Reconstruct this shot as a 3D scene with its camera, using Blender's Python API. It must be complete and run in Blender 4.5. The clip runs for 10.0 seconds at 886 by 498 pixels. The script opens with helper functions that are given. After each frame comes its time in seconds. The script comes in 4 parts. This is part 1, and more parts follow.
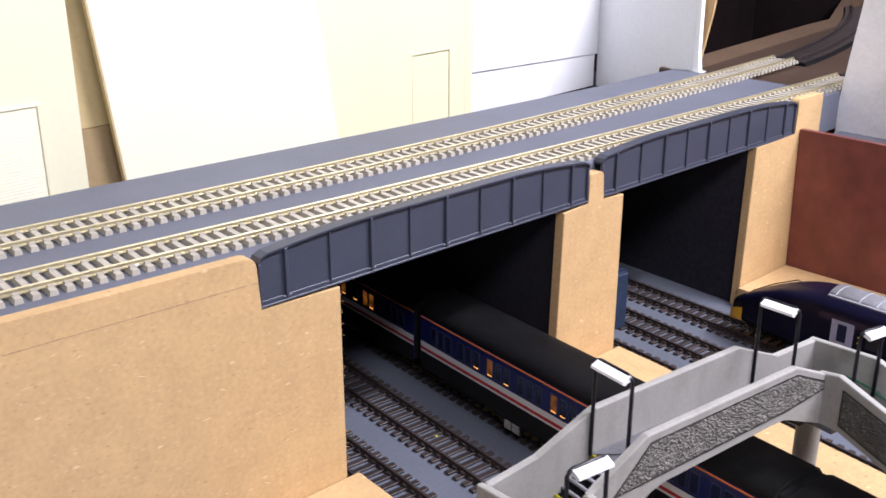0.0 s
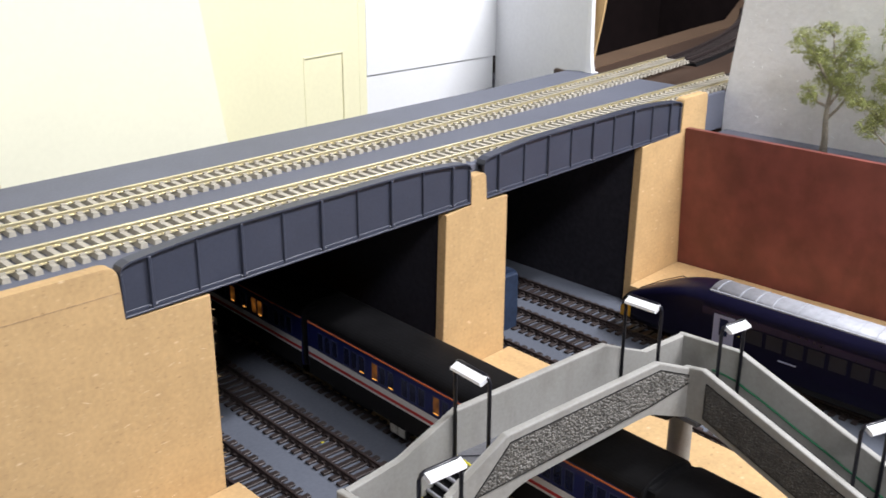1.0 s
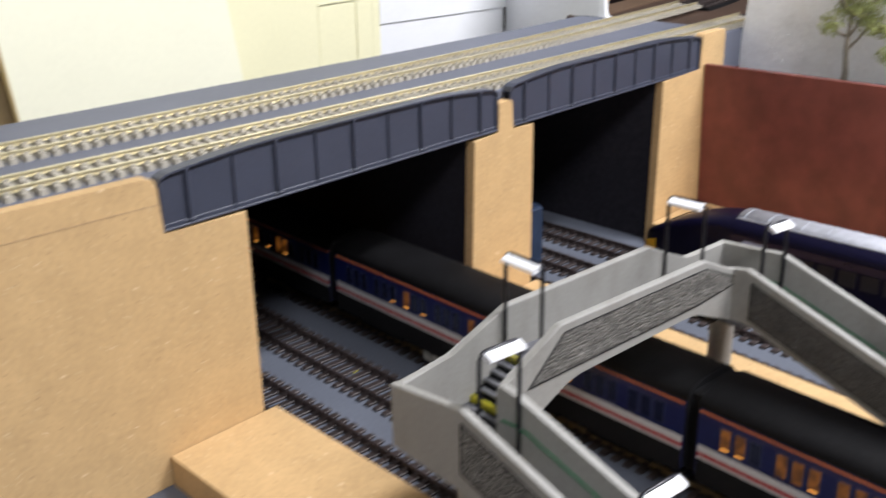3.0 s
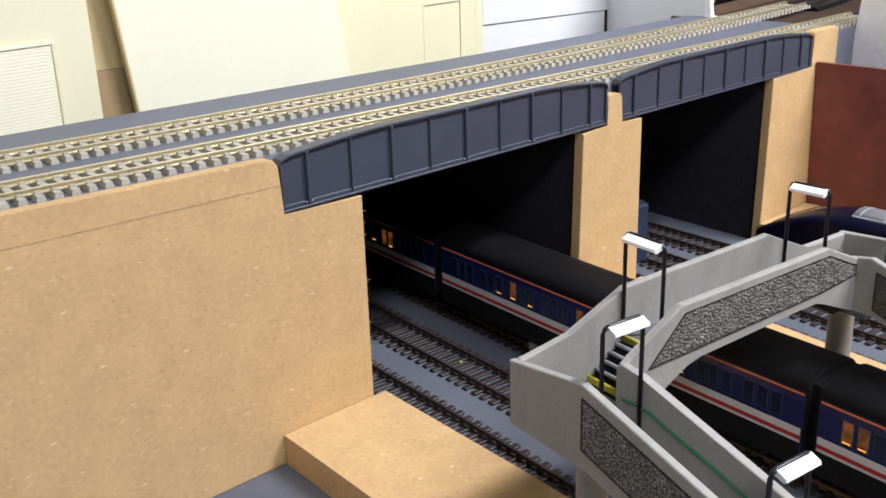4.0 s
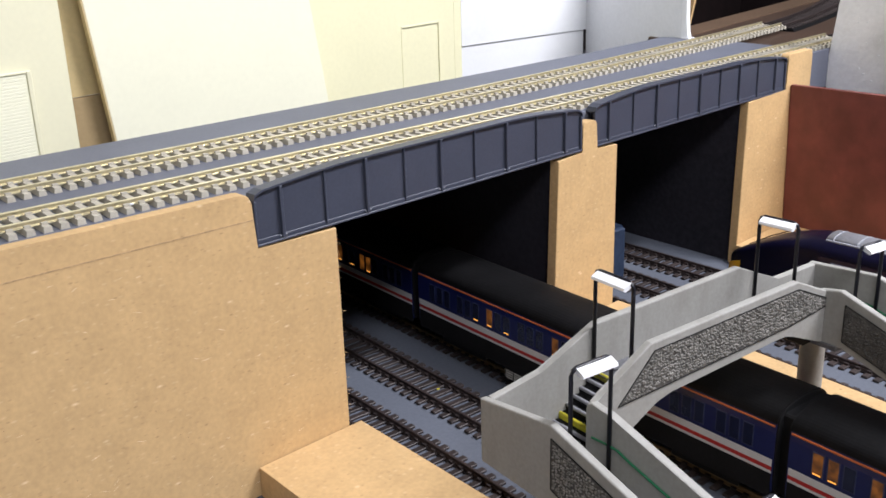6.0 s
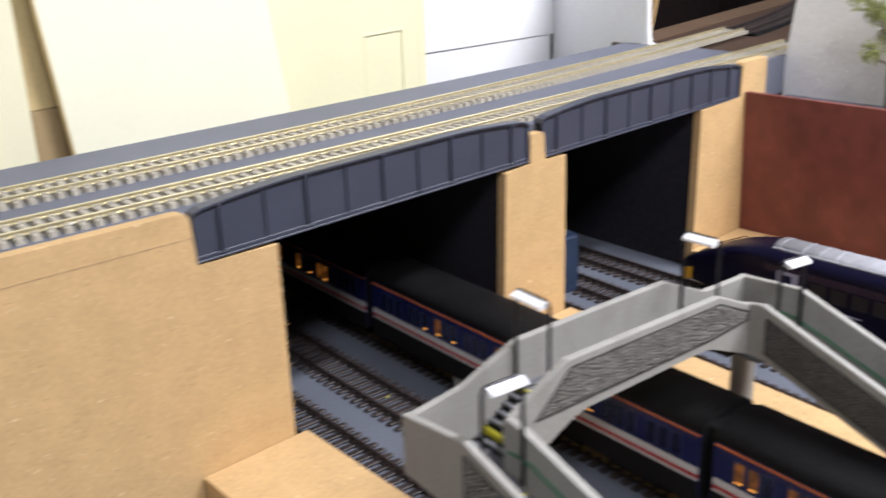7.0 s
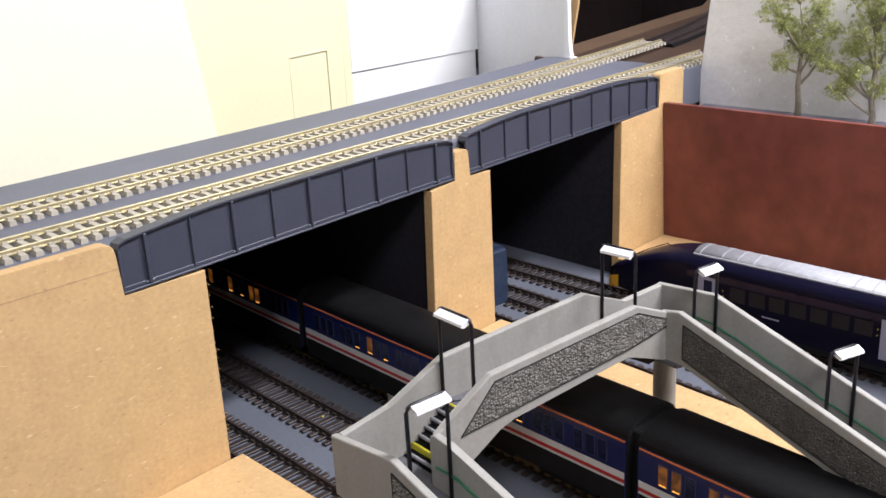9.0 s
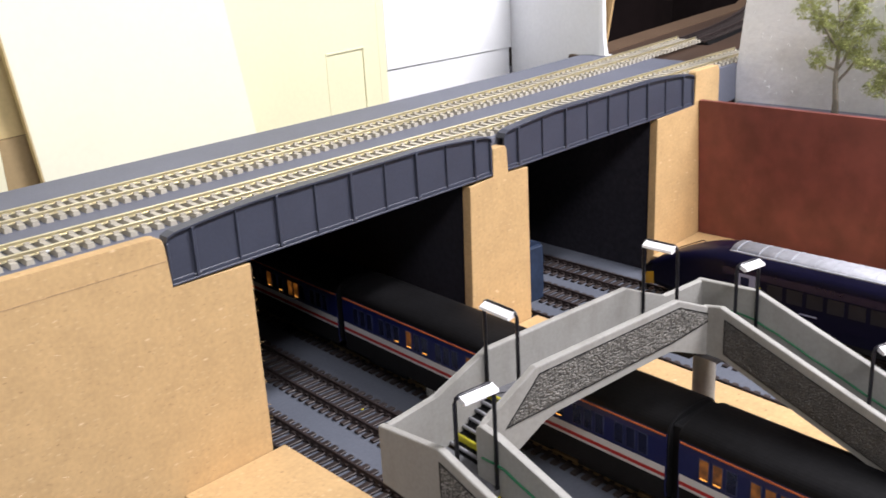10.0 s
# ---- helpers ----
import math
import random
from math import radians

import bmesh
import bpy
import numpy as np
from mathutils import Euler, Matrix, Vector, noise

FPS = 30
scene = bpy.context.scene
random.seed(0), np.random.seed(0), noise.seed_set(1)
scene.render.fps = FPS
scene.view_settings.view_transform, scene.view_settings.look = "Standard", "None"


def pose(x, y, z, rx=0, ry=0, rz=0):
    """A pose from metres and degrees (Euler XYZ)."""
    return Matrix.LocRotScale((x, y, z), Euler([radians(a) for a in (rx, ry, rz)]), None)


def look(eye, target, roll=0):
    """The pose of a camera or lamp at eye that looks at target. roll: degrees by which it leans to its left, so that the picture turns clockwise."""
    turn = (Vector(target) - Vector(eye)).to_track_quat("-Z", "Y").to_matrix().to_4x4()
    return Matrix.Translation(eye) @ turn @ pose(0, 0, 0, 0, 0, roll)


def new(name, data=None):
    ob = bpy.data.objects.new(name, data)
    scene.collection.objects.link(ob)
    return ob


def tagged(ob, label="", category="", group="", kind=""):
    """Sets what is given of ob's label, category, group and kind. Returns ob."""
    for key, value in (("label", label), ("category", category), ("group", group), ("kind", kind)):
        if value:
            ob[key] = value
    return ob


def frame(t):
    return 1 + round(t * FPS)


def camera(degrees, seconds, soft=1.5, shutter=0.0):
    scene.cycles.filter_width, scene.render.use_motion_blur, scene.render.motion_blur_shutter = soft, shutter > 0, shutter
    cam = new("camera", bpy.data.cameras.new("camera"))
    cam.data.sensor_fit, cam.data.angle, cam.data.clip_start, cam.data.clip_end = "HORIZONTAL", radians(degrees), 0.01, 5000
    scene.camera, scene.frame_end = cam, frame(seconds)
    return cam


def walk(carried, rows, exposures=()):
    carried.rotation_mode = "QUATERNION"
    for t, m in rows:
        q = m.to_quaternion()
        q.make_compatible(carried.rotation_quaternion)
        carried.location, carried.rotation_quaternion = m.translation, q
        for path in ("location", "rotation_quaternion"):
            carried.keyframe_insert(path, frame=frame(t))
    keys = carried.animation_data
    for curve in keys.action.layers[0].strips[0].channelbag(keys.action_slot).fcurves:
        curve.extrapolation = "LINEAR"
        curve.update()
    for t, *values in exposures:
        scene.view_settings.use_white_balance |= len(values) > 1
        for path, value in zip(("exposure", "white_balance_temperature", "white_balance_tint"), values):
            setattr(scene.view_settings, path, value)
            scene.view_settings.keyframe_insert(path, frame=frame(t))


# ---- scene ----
cam = camera(48.00, 10.0, 1.6, 0.45)
PATH = [
    (0, (-0.2057, -0.3344, 0.2881), (0.1125, 0.0087, 0.1122), 0.01),
    (0.2, (-0.2039, -0.3440, 0.2879), (0.1125, 0.0019, 0.1140), -0.37),
    (0.5, (-0.2029, -0.3483, 0.2921), (0.1224, -0.0120, 0.1157), 0.05),
    (0.7, (-0.1988, -0.3514, 0.2874), (0.1351, -0.0208, 0.1164), 0.11),
    (1, (-0.1858, -0.3517, 0.2877), (0.1574, -0.0327, 0.1132), 0.22),
    (1.5, (-0.1890, -0.3545, 0.2890), (0.1618, -0.0424, 0.1172), -0.28),
    (2, (-0.1916, -0.3549, 0.2887), (0.1584, -0.0424, 0.1158), -0.75),
    (2.5, (-0.1941, -0.3562, 0.2876), (0.1537, -0.0422, 0.1131), -1.11),
    (2.8, (-0.1957, -0.3505, 0.2665), (0.1541, -0.0364, 0.0962), -1.26),
    (3, (-0.2057, -0.3436, 0.2540), (0.1382, -0.0277, 0.0752), -0.93),
    (3.2, (-0.2155, -0.3402, 0.2477), (0.1157, -0.0092, 0.0725), -1.42),
    (4.3, (-0.2192, -0.3383, 0.2424), (0.0961, 0.0100, 0.0714), -1.87),
    (4.5, (-0.2176, -0.3377, 0.2430), (0.0975, 0.0103, 0.0707), -1.90),
    (5, (-0.2140, -0.3389, 0.2476), (0.1049, 0.0073, 0.0790), -2.04),
    (5.5, (-0.2134, -0.3406, 0.2521), (0.1102, 0.0031, 0.0873), -1.83),
    (6.8, (-0.2141, -0.3471, 0.2542), (0.1054, -0.0030, 0.0824), -1.78),
    (7, (-0.1986, -0.3652, 0.2654), (0.1235, -0.0230, 0.0946), -2.06),
    (7.2, (-0.1843, -0.3749, 0.2654), (0.1524, -0.0415, 0.1058), -2.98),
    (7.5, (-0.1856, -0.3823, 0.2675), (0.1639, -0.0627, 0.1072), -3.27),
    (8, (-0.1875, -0.3784, 0.2666), (0.1570, -0.0570, 0.0991), -3.11),
    (8.5, (-0.1948, -0.3775, 0.2690), (0.1498, -0.0555, 0.1027), -2.82),
    (9, (-0.1984, -0.3755, 0.2716), (0.1456, -0.0533, 0.1048), -3.01),
    (9.5, (-0.2028, -0.3753, 0.2718), (0.1411, -0.0516, 0.1075), -3.01),
    (10, (-0.2080, -0.3733, 0.2717), (0.1276, -0.0422, 0.1051), -3.24),
]
walk(cam, [(t, look(eye, target, roll)) for t, eye, target, roll in PATH],
     exposures=[(0.0, 0.24, 6300, 19), (0.5, 0.26, 6400, 16), (1.0, 0.06, 6500, 10), (1.5, 0.0, 6500, 10), (2.5, 0.0, 6500, 10), (3.2, 0.0, 6500, 10), (4.5, 0.02, 6420, 11), (5.5, 0.02, 6420, 11), (6.8, 0.06, 6450, 11), (7.5, 0.15, 6620, 13), (10.0, 0.15, 6620, 13)])

# world and lamps: a closed room lit by ceiling tubes
world = bpy.data.worlds.new("room_air")
world.use_nodes = True
world.node_tree.nodes["Background"].inputs[0].default_value = (0.9, 0.95, 1.0, 1)
world.node_tree.nodes["Background"].inputs[1].default_value = 0.05
scene.world = world


def area_lamp(name, eye, target, sx, sy, watts, colour):
    data = bpy.data.lights.new(name, "AREA")
    data.shape, data.size, data.size_y, data.energy, data.color = "RECTANGLE", sx, sy, watts, colour
    ob = new(name, data)
    ob.matrix_basis = look(eye, target)
    return ob


area_lamp("tube_light_main", (0.62, -0.58, 1.020), (0.58, -0.3, 0.0), 0.60, 0.08, 24.0, (0.93, 0.935, 0.985))
area_lamp("panel_light_second", (-0.45, -1.15, 1.385), (-0.45, -0.8, 0.0), 1.2, 0.5, 30.0, (0.93, 0.935, 0.985))


# ---- materials ----
def node_mat(name, base, rough=0.6, metal=0.0, vary=0.15, fine=900.0, broad=45.0, bump=0.15, bump_scale=None, tint=None, spec=0.5, jitter=0.0, coat=0.0):
    """Principled surface with colour variation at two scales and fine relief."""
    m = bpy.data.materials.new(name)
    m.use_nodes = True
    nt = m.node_tree
    n, l = nt.nodes, nt.links
    b = n["Principled BSDF"]
    b.inputs["Roughness"].default_value = rough
    b.inputs["Metallic"].default_value = metal
    b.inputs["Specular IOR Level"].default_value = spec
    b.inputs["Coat Weight"].default_value = coat
    tc = n.new("ShaderNodeTexCoord")
    f1, f2 = n.new("ShaderNodeTexNoise"), n.new("ShaderNodeTexNoise")
    f1.inputs["Scale"].default_value, f2.inputs["Scale"].default_value = fine, broad
    f1.inputs["Detail"].default_value, f2.inputs["Detail"].default_value = 3, 4
    l.new(tc.outputs["Object"], f1.inputs["Vector"])
    l.new(tc.outputs["Object"], f2.inputs["Vector"])
    lo = [max(0, c * (1 - vary)) for c in base]
    hi = [min(1, c * (1 + vary)) for c in (tint or base)]
    mix = n.new("ShaderNodeMix")
    mix.data_type = "RGBA"
    mix.inputs["A"].default_value, mix.inputs["B"].default_value = (*lo, 1), (*hi, 1)
    add = n.new("ShaderNodeMath")
    add.operation = "ADD"
    half = n.new("ShaderNodeMapRange")
    half.inputs["From Min"].default_value, half.inputs["From Max"].default_value = 0.7, 1.3
    l.new(f1.outputs["Fac"], add.inputs[0])
    l.new(f2.outputs["Fac"], add.inputs[1])
    l.new(add.outputs[0], half.inputs["Value"])
    l.new(half.outputs["Result"], mix.inputs["Factor"])
    out = mix.outputs["Result"]
    if jitter:
        info = n.new("ShaderNodeObjectInfo")
        hsv = n.new("ShaderNodeHueSaturation")
        rng = n.new("ShaderNodeMapRange")
        rng.inputs["To Min"].default_value, rng.inputs["To Max"].default_value = 1 - jitter, 1 + jitter
        l.new(info.outputs["Random"], rng.inputs["Value"])
        l.new(rng.outputs["Result"], hsv.inputs["Value"])
        l.new(out, hsv.inputs["Color"])
        out = hsv.outputs["Color"]
    l.new(out, b.inputs["Base Color"])
    if bump:
        bp = n.new("ShaderNodeBump")
        bp.inputs["Strength"].default_value = bump
        bp.inputs["Distance"].default_value = 0.0004
        src = f1
        if bump_scale:
            src = n.new("ShaderNodeTexNoise")
            src.inputs["Scale"].default_value = bump_scale
            src.inputs["Detail"].default_value = 4
            l.new(tc.outputs["Object"], src.inputs["Vector"])
        l.new(src.outputs["Fac"], bp.inputs["Height"])
        l.new(bp.outputs["Normal"], b.inputs["Normal"])
    return m


def mdf_mat(name, base):
    """Fibreboard: soft broad mottling, short fibre flecks, a few dark specks."""
    m = node_mat(name, base, 0.72, vary=0.10, fine=420, broad=60, bump=0.12, spec=0.25)
    nt = m.node_tree
    n, l = nt.nodes, nt.links
    b = n["Principled BSDF"]
    old = b.inputs["Base Color"].links[0].from_socket
    tc = n.new("ShaderNodeTexCoord")
    warp = n.new("ShaderNodeMapping")
    warp.inputs["Scale"].default_value = (0.75, 1.0, 1.9)
    l.new(tc.outputs["Object"], warp.inputs["Vector"])
    prev = old
    for scale, lo, hi, col, amount in ((170.0, 0.02, 0.15, (0.24, 0.145, 0.065), 0.6), (110.0, 0.02, 0.15, (0.88, 0.72, 0.47), 0.6), (330.0, 0.0, 0.30, (0.34, 0.21, 0.10), 0.45), (300.0, 0.0, 0.32, (0.76, 0.58, 0.35), 0.4)):
        v = n.new("ShaderNodeTexVoronoi")
        v.inputs["Scale"].default_value = scale
        v.inputs["Randomness"].default_value = 1.0
        l.new(warp.outputs["Vector"], v.inputs["Vector"])
        r = n.new("ShaderNodeMapRange")
        r.inputs["From Min"].default_value, r.inputs["From Max"].default_value = lo, hi
        r.inputs["To Min"].default_value, r.inputs["To Max"].default_value = amount, 0.0
        l.new(v.outputs["Distance"], r.inputs["Value"])
        mask = n.new("ShaderNodeMath")
        mask.operation = "MULTIPLY"
        sel = n.new("ShaderNodeMath")
        sel.operation = "GREATER_THAN"
        sel.inputs[1].default_value = 0.62
        sep = n.new("ShaderNodeSeparateColor")
        l.new(v.outputs["Color"], sep.inputs["Color"])
        l.new(sep.outputs[0], sel.inputs[0])
        l.new(r.outputs["Result"], mask.inputs[0])
        l.new(sel.outputs[0], mask.inputs[1])
        mix = n.new("ShaderNodeMix")
        mix.data_type = "RGBA"
        l.new(mask.outputs[0], mix.inputs["Factor"])
        l.new(prev, mix.inputs["A"])
        mix.inputs["B"].default_value = (*col, 1)
        prev = mix.outputs["Result"]
    l.new(prev, b.inputs["Base Color"])
    return m


def glow_mat(name, colour, strength):
    m = bpy.data.materials.new(name)
    m.use_nodes = True
    b = m.node_tree.nodes["Principled BSDF"]
    b.inputs["Base Color"].default_value = (*colour, 1)
    b.inputs["Emission Color"].default_value = (*colour, 1)
    b.inputs["Emission Strength"].default_value = strength
    return m


MDF = mdf_mat("fibreboard", (0.56, 0.375, 0.185))
MDF_EDGE = node_mat("fibreboard_cut_edge", (0.40, 0.25, 0.115), 0.8, vary=0.2, fine=700, broad=90, bump=0.3)
SLATE = node_mat("slate_grey_paint", (0.126, 0.136, 0.176), 0.6, vary=0.10, fine=600, broad=25, bump=0.08)
GIRDER = node_mat("dark_slate_plastic", (0.050, 0.056, 0.082), 0.42, vary=0.10, fine=700, broad=40, bump=0.06)
# pale tone puts the white highlights of the rivets into their colour
RIVET = node_mat("pale_rivet_highlight", (0.22, 0.23, 0.27), 0.35, vary=0.2)
GROUND = node_mat("grey_baseboard_paint", (0.100, 0.111, 0.140), 0.75, vary=0.12, fine=500, broad=18, bump=0.12)
BLACK = node_mat("matt_black_paint", (0.024, 0.023, 0.031), 0.8, vary=0.3, fine=300, broad=12, bump=0.1, spec=0.2)
CONCRETE_SLEEPER = node_mat("concrete_sleeper_plastic", (0.47, 0.435, 0.365), 0.65, vary=0.12, fine=1500, broad=100, bump=0.15, jitter=0.06)
WOOD_SLEEPER = node_mat("brown_sleeper_plastic", (0.034, 0.025, 0.024), 0.52, vary=0.25, fine=1500, broad=100, bump=0.2, jitter=0.25)
DARK_RAIL = node_mat("rust_painted_rail", (0.045, 0.033, 0.032), 0.42, 0.2, vary=0.3, fine=700, broad=60, bump=0.15)
BRASS_RAIL = node_mat("nickel_silver_rail", (0.73, 0.66, 0.45), 0.38, 0.85, vary=0.12, fine=600, broad=50, bump=0.05)
DULL_RAIL = node_mat("tarnished_rail", (0.23, 0.17, 0.095), 0.40, 0.5, vary=0.25, fine=700, broad=60, bump=0.1)
CONCRETE = node_mat("grey_cast_resin", (0.325, 0.318, 0.298), 0.62, vary=0.085, fine=600, broad=36, bump=0.2)
def grime(m, scale, amount, colour):
    """Soft irregular dirt patches mixed over a surface."""
    n, l = m.node_tree.nodes, m.node_tree.links
    b = n["Principled BSDF"]
    tc, no, mr, mix = n.new("ShaderNodeTexCoord"), n.new("ShaderNodeTexNoise"), n.new("ShaderNodeMapRange"), n.new("ShaderNodeMix")
    mp = n.new("ShaderNodeMapping")
    mp.inputs["Scale"].default_value = (1.0, 1.0, 0.55)
    no.inputs["Scale"].default_value, no.inputs["Detail"].default_value, no.inputs["Roughness"].default_value = scale, 6, 0.65
    mr.inputs["From Min"].default_value, mr.inputs["From Max"].default_value = 0.50, 0.72
    mr.inputs["To Min"].default_value, mr.inputs["To Max"].default_value = 0.0, amount
    mix.data_type = "RGBA"
    mix.inputs["B"].default_value = (*colour, 1)
    l.new(tc.outputs["Object"], mp.inputs["Vector"])
    l.new(mp.outputs["Vector"], no.inputs["Vector"])
    l.new(no.outputs["Fac"], mr.inputs["Value"])
    l.new(mr.outputs["Result"], mix.inputs["Factor"])
    l.new(b.inputs["Base Color"].links[0].from_socket, mix.inputs["A"])
    l.new(mix.outputs["Result"], b.inputs["Base Color"])


grime(CONCRETE, 60.0, 0.45, (0.20, 0.185, 0.16))
PEBBLE = node_mat("pebbledash_dark", (0.088, 0.083, 0.076), 0.7, vary=0.4, fine=1400, broad=300, bump=0.5)
PEBBLE_TOP = node_mat("drybrushed_pebble", (0.185, 0.176, 0.160), 0.7, vary=0.45, fine=1400, broad=200, bump=0.4)
# darker copy of the pebble colour, holding the shade of one stair side
PEBBLE_SHADED = node_mat("shaded_pebble", (0.085, 0.080, 0.074), 0.75, vary=0.5, fine=1400, broad=150, bump=0.4)
STEPGREY = node_mat("worn_step_grey", (0.33, 0.33, 0.36), 0.5, vary=0.2)
LOUVRE = node_mat("pale_louvre", (0.40, 0.39, 0.37), 0.5, vary=0.1)
TANFRAME = node_mat("tan_window_frame", (0.30, 0.23, 0.13), 0.5, vary=0.1)
CURTAIN = node_mat("curtained_window", (0.11, 0.075, 0.05), 0.3, vary=0.5, fine=600, broad=200, bump=0.0)
ROOFBLUE = node_mat("faded_blue_roof", (0.020, 0.033, 0.066), 0.7, vary=0.22, fine=300, broad=60, bump=0.15, spec=0.25)
NAVYGLASS = node_mat("smoked_window", (0.0105, 0.009, 0.012), 0.3, vary=0.3, fine=300, broad=90, bump=0.0)
# near-black brown puts the darkness of the unlit space into the colour
DARKSPACE = node_mat("dark_space_brown", (0.010, 0.006, 0.006), 0.6, vary=0.3, fine=60, broad=8, bump=0.1, spec=0.2)
YELLOW = node_mat("yellow_edging", (0.62, 0.55, 0.03), 0.55, vary=0.15)
BLACK_WIRE = node_mat("black_wire", (0.008, 0.008, 0.014), 0.35, vary=0.2)
WHITE_PLASTIC = node_mat("white_luminaire", (0.88, 0.89, 0.92), 0.35, vary=0.02, bump=0.0)
GREEN_WIRE = node_mat("green_wire", (0.015, 0.17, 0.075), 0.4, vary=0.1)
REDWALL = node_mat("brick_red_paint", (0.205, 0.058, 0.048), 0.48, vary=0.26, fine=60, broad=11, bump=0.25, bump_scale=500)
PLASTER = node_mat("rough_grey_plaster", (0.87, 0.865, 0.87), 0.8, vary=0.05, fine=350, broad=22, bump=1.0, bump_scale=140)
for _nd in PLASTER.node_tree.nodes:
    if _nd.type == "BUMP":
        _nd.inputs["Distance"].default_value = 0.0006
grime(REDWALL, 28.0, 0.6, (0.10, 0.022, 0.018))
grime(PLASTER, 35.0, 0.22, (0.55, 0.54, 0.50))
GREYCARD = node_mat("grey_white_card", (0.80, 0.81, 0.83), 0.7, vary=0.04, fine=300, broad=15, bump=0.08)
WHITECARD = node_mat("white_card", (0.80, 0.81, 0.825), 0.55, vary=0.02, fine=300, broad=20, bump=0.04)
CREAM = node_mat("cream_card", (0.80, 0.77, 0.56), 0.6, vary=0.025, fine=300, broad=15, bump=0.05)
YELLOWCARD = node_mat("pale_yellow_card", (0.82, 0.785, 0.53), 0.6, vary=0.03, fine=300, broad=15, bump=0.05)
IVORY = node_mat("ivory_card", (0.87, 0.855, 0.675), 0.6, vary=0.02, fine=300, broad=15, bump=0.04)
# lighter copy of the shelf brown, for its lit rear part
SHELF_LIT = node_mat("lit_shelf_rear", (0.125, 0.079, 0.050), 0.5, vary=0.16, fine=300, broad=18, bump=0.1)
DARKTAN = node_mat("brown_backing_board", (0.34, 0.245, 0.125), 0.75, vary=0.1, fine=300, broad=25, bump=0.1)
TANBOARD = node_mat("tan_backing_board", (0.58, 0.455, 0.235), 0.75, vary=0.08, fine=300, broad=25, bump=0.1)
# shelf brown kept dark to hold the shade on its front part
SHELFWOOD = node_mat("brown_shelf_board", (0.056, 0.032, 0.021), 0.55, vary=0.16, fine=300, broad=18, bump=0.1)
NAVY = node_mat("navy_gloss", (0.0045, 0.0040, 0.0155), 0.32, vary=0.2, fine=300, broad=20, bump=0.02, spec=0.15)
PURPLE = node_mat("purple_band", (0.016, 0.008, 0.026), 0.25, vary=0.2, fine=300, broad=20, bump=0.02)
SILVER = node_mat("silver_roof", (0.37, 0.38, 0.42), 0.58, 0.1, vary=0.16, fine=300, broad=60, bump=0.05)
LILAC = node_mat("lilac_grey_door", (0.31, 0.31, 0.42), 0.4, vary=0.05)
BLUE = node_mat("coach_blue", (0.0080, 0.0130, 0.082), 0.32, vary=0.12, fine=400, broad=30, bump=0.03)
RAILBLUE = node_mat("faded_rail_blue", (0.013, 0.026, 0.058), 0.5, vary=0.12, fine=400, broad=30, bump=0.05)
DIRTYCREAM = node_mat("coach_cream", (0.275, 0.265, 0.205), 0.45, vary=0.1, fine=400, broad=30, bump=0.03)
STRIPE_WHITE = node_mat("stripe_white", (0.62, 0.61, 0.62), 0.4, vary=0.06)
STRIPE_RED = node_mat("stripe_red", (0.42, 0.022, 0.022), 0.4, vary=0.08)
STRIPE_ORANGE = node_mat("stripe_orange", (0.60, 0.16, 0.05), 0.4, vary=0.08)
CABYELLOW = node_mat("warning_yellow", (0.78, 0.42, 0.012), 0.4, vary=0.06, fine=300, broad=40, bump=0.03)
ROOFBLACK = node_mat("sooty_roof", (0.006, 0.0058, 0.0065), 0.62, vary=0.35, fine=500, broad=40, bump=0.15, spec=0.13)
UNDER = node_mat("black_underframe", (0.008, 0.008, 0.009), 0.7, vary=0.3, fine=600, broad=60, bump=0.1, spec=0.2)
GLASS = node_mat("dark_window", (0.010, 0.013, 0.040), 0.16, vary=0.2, bump=0.0)
LITGLASS = glow_mat("lit_window", (1.0, 0.33, 0.05), 0.30)
_n, _l = LITGLASS.node_tree.nodes, LITGLASS.node_tree.links
_tc, _no, _mr = _n.new("ShaderNodeTexCoord"), _n.new("ShaderNodeTexNoise"), _n.new("ShaderNodeMapRange")
_no.inputs["Scale"].default_value = 260.0
_mr.inputs["From Min"].default_value, _mr.inputs["From Max"].default_value, _mr.inputs["To Min"].default_value, _mr.inputs["To Max"].default_value = 0.38, 0.70, 0.03, 0.16
_l.new(_tc.outputs["Object"], _no.inputs["Vector"])
_l.new(_no.outputs["Fac"], _mr.inputs["Value"])
_l.new(_mr.outputs["Result"], _n["Principled BSDF"].inputs["Emission Strength"])
_n["Principled BSDF"].inputs["Base Color"].default_value = (0.06, 0.03, 0.02, 1)
GLINT = glow_mat("saloon_lamp_glint", (1.0, 0.42, 0.08), 1.0)
WINDOWFRAME = node_mat("worn_window_frame", (0.035, 0.045, 0.10), 0.35, vary=0.3, fine=400, broad=120, bump=0.02)
REDLAMP = glow_mat("tail_lamp", (1.0, 0.02, 0.02), 3.0)
BARK = node_mat("grey_brown_bark", (0.27, 0.24, 0.19), 0.85, vary=0.3, fine=900, broad=120, bump=0.5)
LEAF = node_mat("green_foam_leaf", (0.215, 0.235, 0.072), 0.8, vary=0.32, fine=700, broad=140, bump=0.3, tint=(0.40, 0.43, 0.165))
ROOMWALL = node_mat("room_wall_paint", (0.70, 0.69, 0.66), 0.8, vary=0.03, fine=60, broad=2, bump=0.1)
ROOMFLOOR = node_mat("room_carpet", (0.20, 0.18, 0.16), 0.9, vary=0.2, fine=200, broad=4, bump=0.4)
FLOORGREY = node_mat("dark_grey_floor_paint", (0.10, 0.10, 0.11), 0.7, vary=0.2, fine=600, broad=60, bump=0.2)
